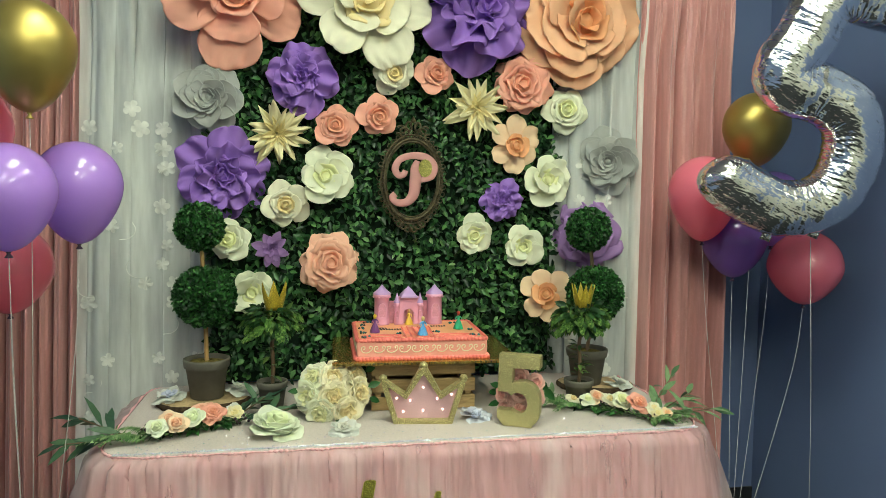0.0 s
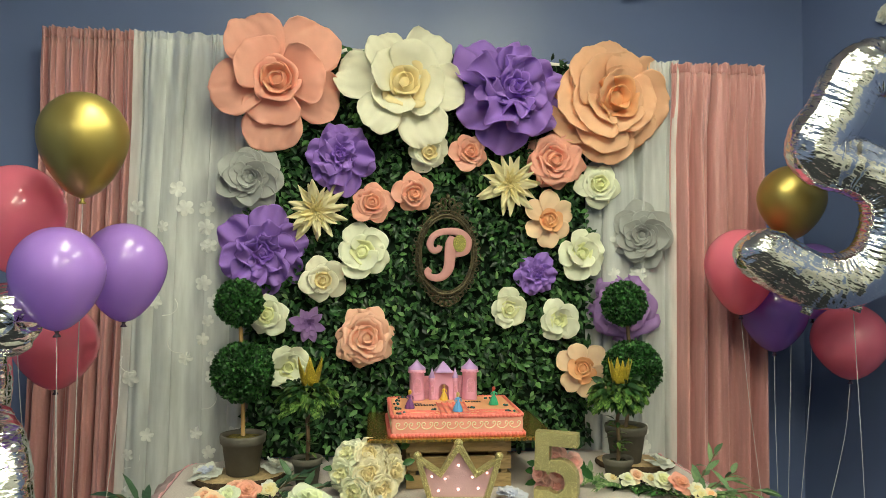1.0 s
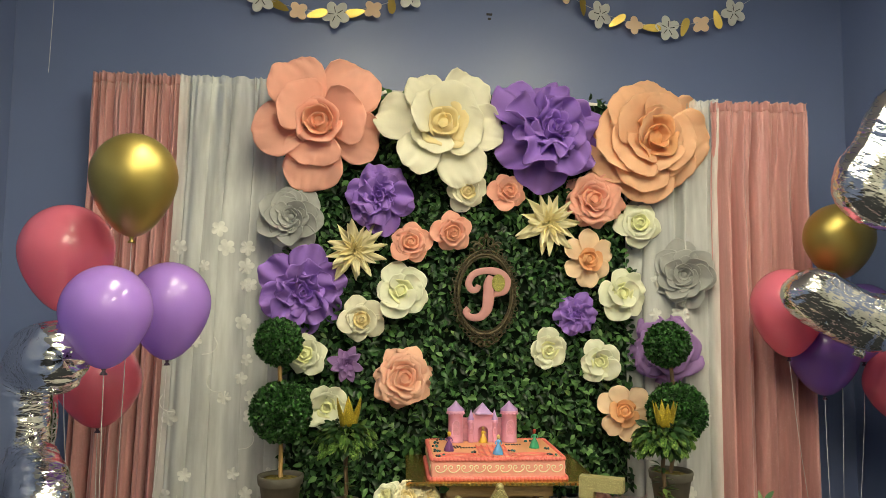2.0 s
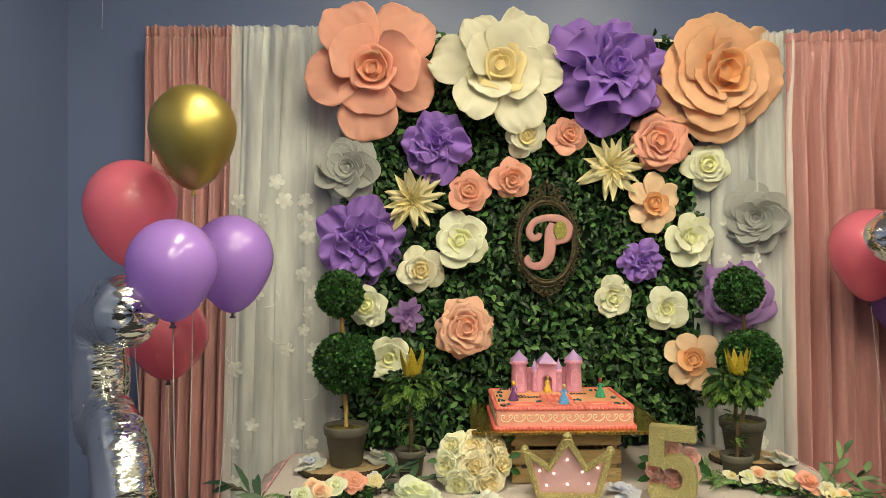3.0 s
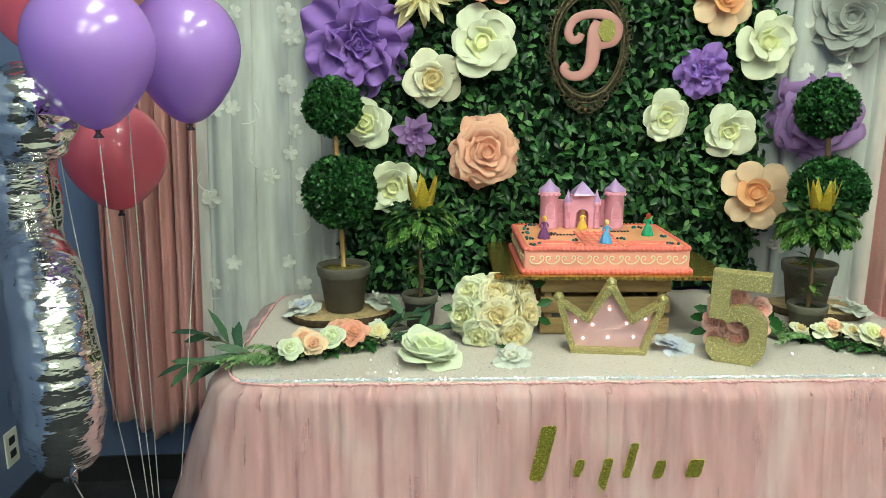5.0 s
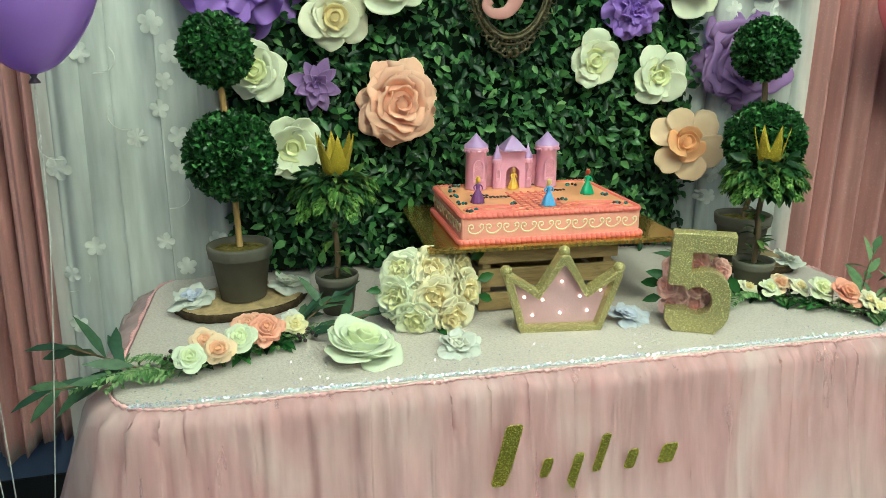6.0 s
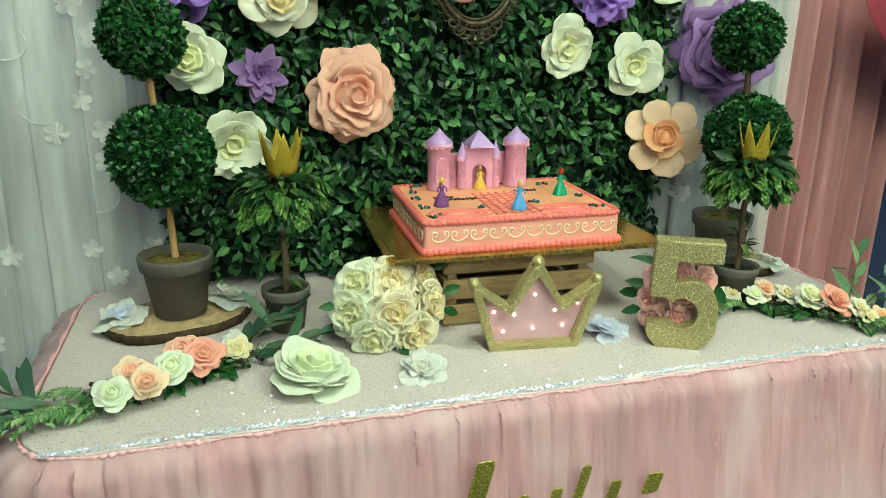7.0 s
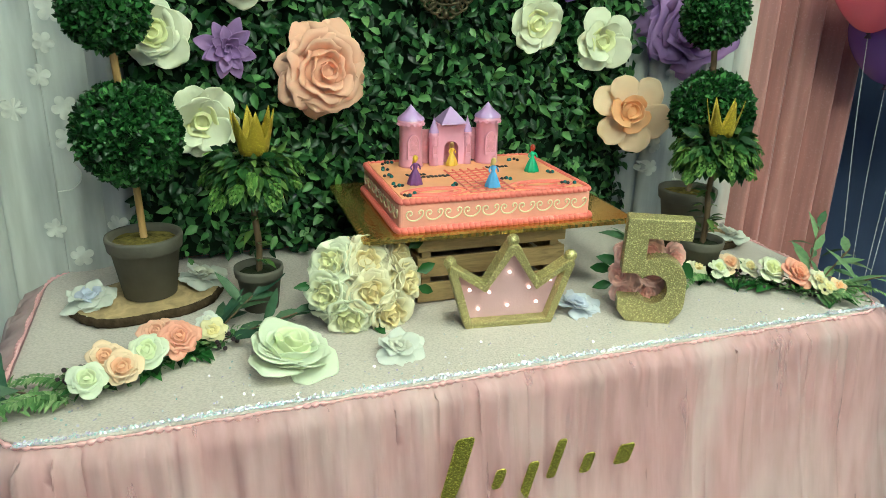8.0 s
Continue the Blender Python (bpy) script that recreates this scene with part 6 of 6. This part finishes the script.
def name_sign():
    """Gold card bars pinned to the skirt, one for each written sign."""
    t = thing("glitter_sign", pose(0, 0, 0), "gold glitter card sign pinned to the tulle skirt", "sign")
    for x, z, w, h in ((0.572, 0.610, 0.036, 0.150), (0.655, 0.575, 0.022, 0.048), (0.715, 0.556, 0.022, 0.100), (0.775, 0.592, 0.020, 0.096), (0.842, 0.570, 0.024, 0.050), (0.925, 0.572, 0.036, 0.050)):
        lean = 0.16 * h
        bar = slab("bar", [(c + lean * d / h * 2 * 0.5, d) for c, d in rounded(w / 2, h / 2, 0.008, 3)], 0.003, 0.001)
        link("bar", bar, M_NAMEG, t, pose(x, SIGN_Y - 0.035 * (x - 0.75) - 0.12 * (0.65 - z), z, 8, 0, -2))


SIGN_Y = -0.775
name_sign()


# ---- balloons ----
def latex(name, c):
    m, t, p = shader(name)
    n = node(t, "ShaderNodeTexNoise", Scale=5.0, Detail=3.0)
    t.links.new(coords(t), n.inputs["Vector"])
    t.links.new(ramp(t, n.outputs[0], [(0.3, shade(c, 0.92)), (0.7, shade(c, 1.06))]), p.inputs["Base Color"])
    p.inputs["Roughness"].default_value, p.inputs["Coat Weight"].default_value, p.inputs["Coat Roughness"].default_value = 0.34, 1.0, 0.03
    tr, mix = t.nodes.new("ShaderNodeBsdfTranslucent"), t.nodes.new("ShaderNodeMixShader")
    tr.inputs[0].default_value = (*c, 1)
    mix.inputs[0].default_value = 0.42
    t.links.new(p.outputs[0], mix.inputs[1])
    t.links.new(tr.outputs[0], mix.inputs[2])
    t.links.new(mix.outputs[0], t.nodes["Material Output"].inputs[0])
    return m


M_PURPLE = latex("purple latex", (0.50, 0.28, 0.80))
M_VIOLET = latex("violet latex", (0.28, 0.12, 0.52))
M_HOTPINK = latex("pink latex", (0.92, 0.23, 0.33))
M_KNOT = plain("dark latex knot", (0.05, 0.02, 0.06), 0.4, 0.2)
M_GOLDL = plain("chrome gold latex", (0.44, 0.34, 0.10), 0.40, 0.06, 5, 60, 0.03, metal=0.85)


def balloon(x, y, z, r, mat, label, foot, group, tall=1.24, string=M_RIBBON, bow=0.0):
    """z: the middle of the round part; the neck points down, a ribbon runs to the floor."""
    t = thing("balloon", pose(x, y, z), label, "balloon", group)
    prof = []
    for a in np.linspace(0, math.pi, 30):
        s, c = math.sin(a), -math.cos(a)
        low = max(0.0, -c)
        rr = r * s * (1 - 0.16 * low ** 1.5)
        prof.append((max(rr, 0.0), r * c * (tall + 0.14 * low ** 2 if c < 0 else 1.04)))
    prof[0] = (0.006, prof[0][1])
    link("body", lathe("body", prof, 36), mat, t)
    zb = prof[0][1]
    link("knot", lathe("knot", [(0.004, zb + 0.004), (0.006, zb - 0.001), (0.0035, zb - 0.005), (0.008, zb - 0.011), (0.009, zb - 0.014), (0, zb - 0.012)], 12), M_KNOT if mat is not M_GOLDL else mat, t)
    fx, fy = foot[0] - x, foot[1] - y
    k = zb - 0.008
    end = 0.004 - z
    line = [(0, 0, k), (fx * 0.10 + bow, fy * 0.1, k + 0.2 * (end - k)), (fx * 0.42 + bow, fy * 0.42, k + 0.5 * (end - k)), (fx * 0.8, fy * 0.8, k + 0.82 * (end - k)), (fx, fy, end)]
    link("ribbon", tube("ribbon", smooth_line(line, 8), 0.0011, 6), string, t)


LG, RG = "balloon bunch by the satin curtain", "balloon bunch by the corner"
LF, RF = (-0.36, -0.62), (2.02, -0.40)
balloon(-0.222, -0.960, 1.822, 0.103, M_GOLDL, "shiny chrome gold balloon on a white ribbon", LF, LG, 1.30)
balloon(-0.428, -0.800, 1.648, 0.117, M_HOTPINK, "glossy pink latex balloon on a white ribbon", LF, LG)
balloon(-0.254, -1.020, 1.494, 0.103, M_PURPLE, "glossy purple latex balloon in front of the bunch", LF, LG, 1.16)
balloon(-0.190, -0.700, 1.512, 0.112, M_PURPLE, "glossy purple latex balloon beside its twin", LF, LG, 1.25)
balloon(-0.446, -0.450, 1.270, 0.122, M_HOTPINK, "glossy pink latex balloon low in the bunch", LF, LG, 0.98)
balloon(2.086, -0.360, 1.773, 0.122, M_GOLDL, "shiny chrome gold balloon behind the silver number", RF, RG, 1.10)
balloon(1.877, -0.360, 1.524, 0.128, M_HOTPINK, "glossy pink latex balloon beside the curtain", RF, RG, 1.30, bow=0.01)
balloon(2.043, -0.313, 1.344, 0.121, M_VIOLET, "dark violet latex balloon under the silver number", RF, RG, 1.08)
balloon(2.222, -0.290, 1.484, 0.121, M_PURPLE, "glossy purple latex balloon behind the silver number", RF, RG)
balloon(2.309, -0.382, 1.240, 0.136, M_HOTPINK, "glossy pink latex balloon at the edge of the bunch", RF, RG, 0.92)


def foil_five(m, foot, label, H=0.83, pucker_k=0.060):
    """An inflated foil number: a fat round stroke, crimped along its seam."""
    t = thing("foil_balloon", m, label, "foil balloon", "foil number balloons")
    ctl = [(0.60, 0.922), (0.48, 0.92), (0.36, 0.912), (0.225, 0.895), (0.148, 0.83), (0.140, 0.70), (0.118, 0.585), (0.175, 0.545), (0.273, 0.558), (0.395, 0.531), (0.465, 0.431), (0.479, 0.298), (0.427, 0.203), (0.317, 0.151), (0.190, 0.158), (0.100, 0.180), (0.038, 0.226)]
    line = smooth_line([((a - 0.34) * H, 0, b * H) for a, b in ctl], 28)
    n, m_ring = len(line), 48
    f = np.linspace(0, 1, n)
    to_end = np.clip(np.where(f < 0.5, f / 0.040, (1 - f) / 0.062), 0, 1)
    rad = 0.098 * H * np.maximum(0.04, np.sqrt(1 - (1 - to_end) ** 2))
    R = tube_grid(line, rad, m_ring, 0.95, (0, 1, 0))
    way = np.gradient(line, axis=0)
    way /= np.linalg.norm(way, axis=1, keepdims=True)
    turn = np.gradient(way, axis=0)
    run = np.r_[0, np.cumsum(np.linalg.norm(np.diff(line, axis=0), axis=1))]
    out = R.copy()
    for i in range(n):
        bendy = min(1.0, np.linalg.norm(turn[i]) * 16)
        for j in range(m_ring):
            a = 2 * math.pi * j / m_ring
            dirv = R[i, j] - line[i]
            inside = max(0.0, float(np.dot(dirv, turn[i]))) / (np.linalg.norm(dirv) * np.linalg.norm(turn[i]) + 1e-9)
            seam = abs(math.cos(a)) ** 2.5
            pucker = abs(math.sin(math.pi * run[i] / 0.035 + 0.7 * math.sin(run[i] * 31))) ** 0.6 - 0.6
            fold = abs(math.sin(math.pi * run[i] / 0.013 + 1.5 * math.sin(run[i] * 47 + a))) - 0.5
            deep = abs(math.sin(math.pi * run[i] / 0.024 + 0.9 * math.sin(run[i] * 23) + 0.4 * a)) ** 0.7 - 0.6
            flat = 0.90 if abs(math.sin(a)) > 0.7 else 1.0
            q = Vector(R[i, j])
            crease = 1 - abs(noise.noise(q * 11 + Vector((0, 0, 3)))) * 2.4
            out[i, j] = line[i] + dirv * (flat + pucker_k * pucker * seam + 0.4 * pucker_k * fold * seam + 0.08 * deep * bendy * inside ** 1.3 + 0.020 * max(0, crease)) + np.array((0, 0.005 * noise.noise(q * 18) + 0.003 * noise.noise(q * 45), 0))
    cap = np.clip(1 - f / 0.05, 0, 1)[:, None]       # the pleated end of the top bar
    out[:, :, 0] += cap * 0.016 * (np.abs(np.sin(math.pi * out[:, :, 2] / 0.030)) ** 0.6 - 0.6)
    v, fc = grid(out.transpose(1, 0, 2), True)
    fc += [tuple(j * n for j in range(m_ring)), tuple(j * n + n - 1 for j in range(m_ring))[::-1]]
    link("body", mesh_of("body", v, fc), M_FOIL, t)
    for x, z in ((-0.009, 0.050), (0.140, 0.118)):
        link("tab", shell("tab", [[(x + u * (0.012 + 0.010 * w), 0.006 * math.sin(9 * u * w), z - 0.035 * w) for w in np.linspace(0, 1, 5)] for u in np.linspace(-1, 1, 6)], 0.001), M_FOIL, t, pose(0, 0, 0.012))
    inv = m.inverted()
    a = Vector((0.140, 0, 0.085))
    b = inv @ Vector((*foot, 0.004))
    mid = a.lerp(b, 0.5)
    link("ribbon", tube("ribbon", smooth_line([a, mid + Vector((0.01, 0, 0)), b], 12), 0.0013, 6), M_RIBBON, t)


foil_five(pose(1.962, -0.600, 1.330, 10, 20, -8), (2.27, -0.52), "silver foil number five balloon tilted beside the backdrop", 0.96, 0.028)
foil_five(pose(-0.435, -0.900, 0.622, 0, 0, -58), LF, "silver foil number five balloon seen edge on")


# ---- paper garland under the ceiling, wall marks ----
def swag(x0, x1, y, z_end, z_mid, label, seed):
    t = thing("paper_garland", pose(0, 0, 0), label, "garland", "hanging paper garlands")
    pts = smooth_line([(x0, y, z_end), ((x0 * 3 + x1) / 4, y, z_mid + (z_end - z_mid) * 0.25), ((x0 + x1) / 2, y, z_mid), ((x0 + x1 * 3) / 4, y, z_mid + (z_end - z_mid) * 0.25), (x1, y, z_end)], 12)
    link("thread", tube("thread", pts, 0.0012, 5), M_RIBBON, t)
    rng = random.Random(seed)
    m_w, m_p, m_g = SNOW[0], PEACH[0], plain("gold mirror card", (0.55, 0.40, 0.10), 0.3, 0.1, metal=0.7)

    def flat(n, r, phase=0.0, k=0.42):
        return [(r * (1 - k + k * abs(math.cos(n * a / 2 + phase))) * math.cos(a), r * (1 - k + k * abs(math.cos(n * a / 2 + phase))) * math.sin(a)) for a in np.linspace(0, 2 * math.pi, 60, endpoint=False)]

    flower, small = slab("flower_cutout", flat(5, 0.062), 0.0012, 0), slab("flower_cutout", flat(4, 0.042), 0.0012, 0)
    flower.materials.append(m_w)
    small.materials.append(m_p)
    leaf = slab("leaf_cutout", [(0.045 * math.cos(a), 0.017 * math.sin(a) * (1 + 0.3 * math.cos(a))) for a in np.linspace(0, 2 * math.pi, 24, endpoint=False)], 0.0012, 0)
    leaf.materials.append(m_g)
    slit = block("vein", 0.003, 0.001, 0.026, 0)
    slit.materials.append(M_DARK)
    for i in range(8, len(pts) - 8, 3):
        p = pts[i]
        me = (flower, leaf, small, leaf)[(i // 3) % 4]
        ob = link("leaf_cutout" if me is leaf else "flower_cutout", me, None, t, pose(p[0], p[1] - 0.003, p[2] - 0.012, rng.uniform(-12, 12), rng.uniform(0, 360), rng.uniform(-14, 14)))
        if me is flower:
            for k in range(5):
                link("vein", slit, None, ob, pose(0, 0, 0, 0, 72 * k + 36, 0) @ pose(0, -0.0022, 0.008))


swag(-0.45, 0.80, 0.21, CEIL_Z, 2.750, "hanging garland of white and gold paper flowers", 2)
swag(1.02, 2.28, 0.21, CEIL_Z, 2.774, "hanging garland of white and peach paper flowers", 5)
mark = thing("wall_label", pose(0.895, WALL_Y - 0.001, 2.78), "tiny dark printed label stuck on the wall", "label")
for dz, w in ((0.012, 0.026), (-0.008, 0.014)):
    link("bar", block("bar", w, 0.0015, 0.010, 0), M_DARK, mark, pose(0, -0.0008, dz))
petal_r = thing("paper_petal", pose(RIGHT_X - 0.012, -0.27, 2.53, 0, -90, 0), "white paper blossom hung on the side wall", "paper flower")
petals("gardenia", SNOW, 0.045, petal_r, Matrix(), 71)
thread = thing("hanging_thread", pose(-0.86, 0.10, 2.40), "thin white thread hanging free by the corner", "thread")
link("thread", tube("thread", smooth_line([(0, 0, 0.65), (0.004, 0, 0.35), (-0.003, 0, 0.0)], 6), 0.0012, 6), M_RIBBON, thread)
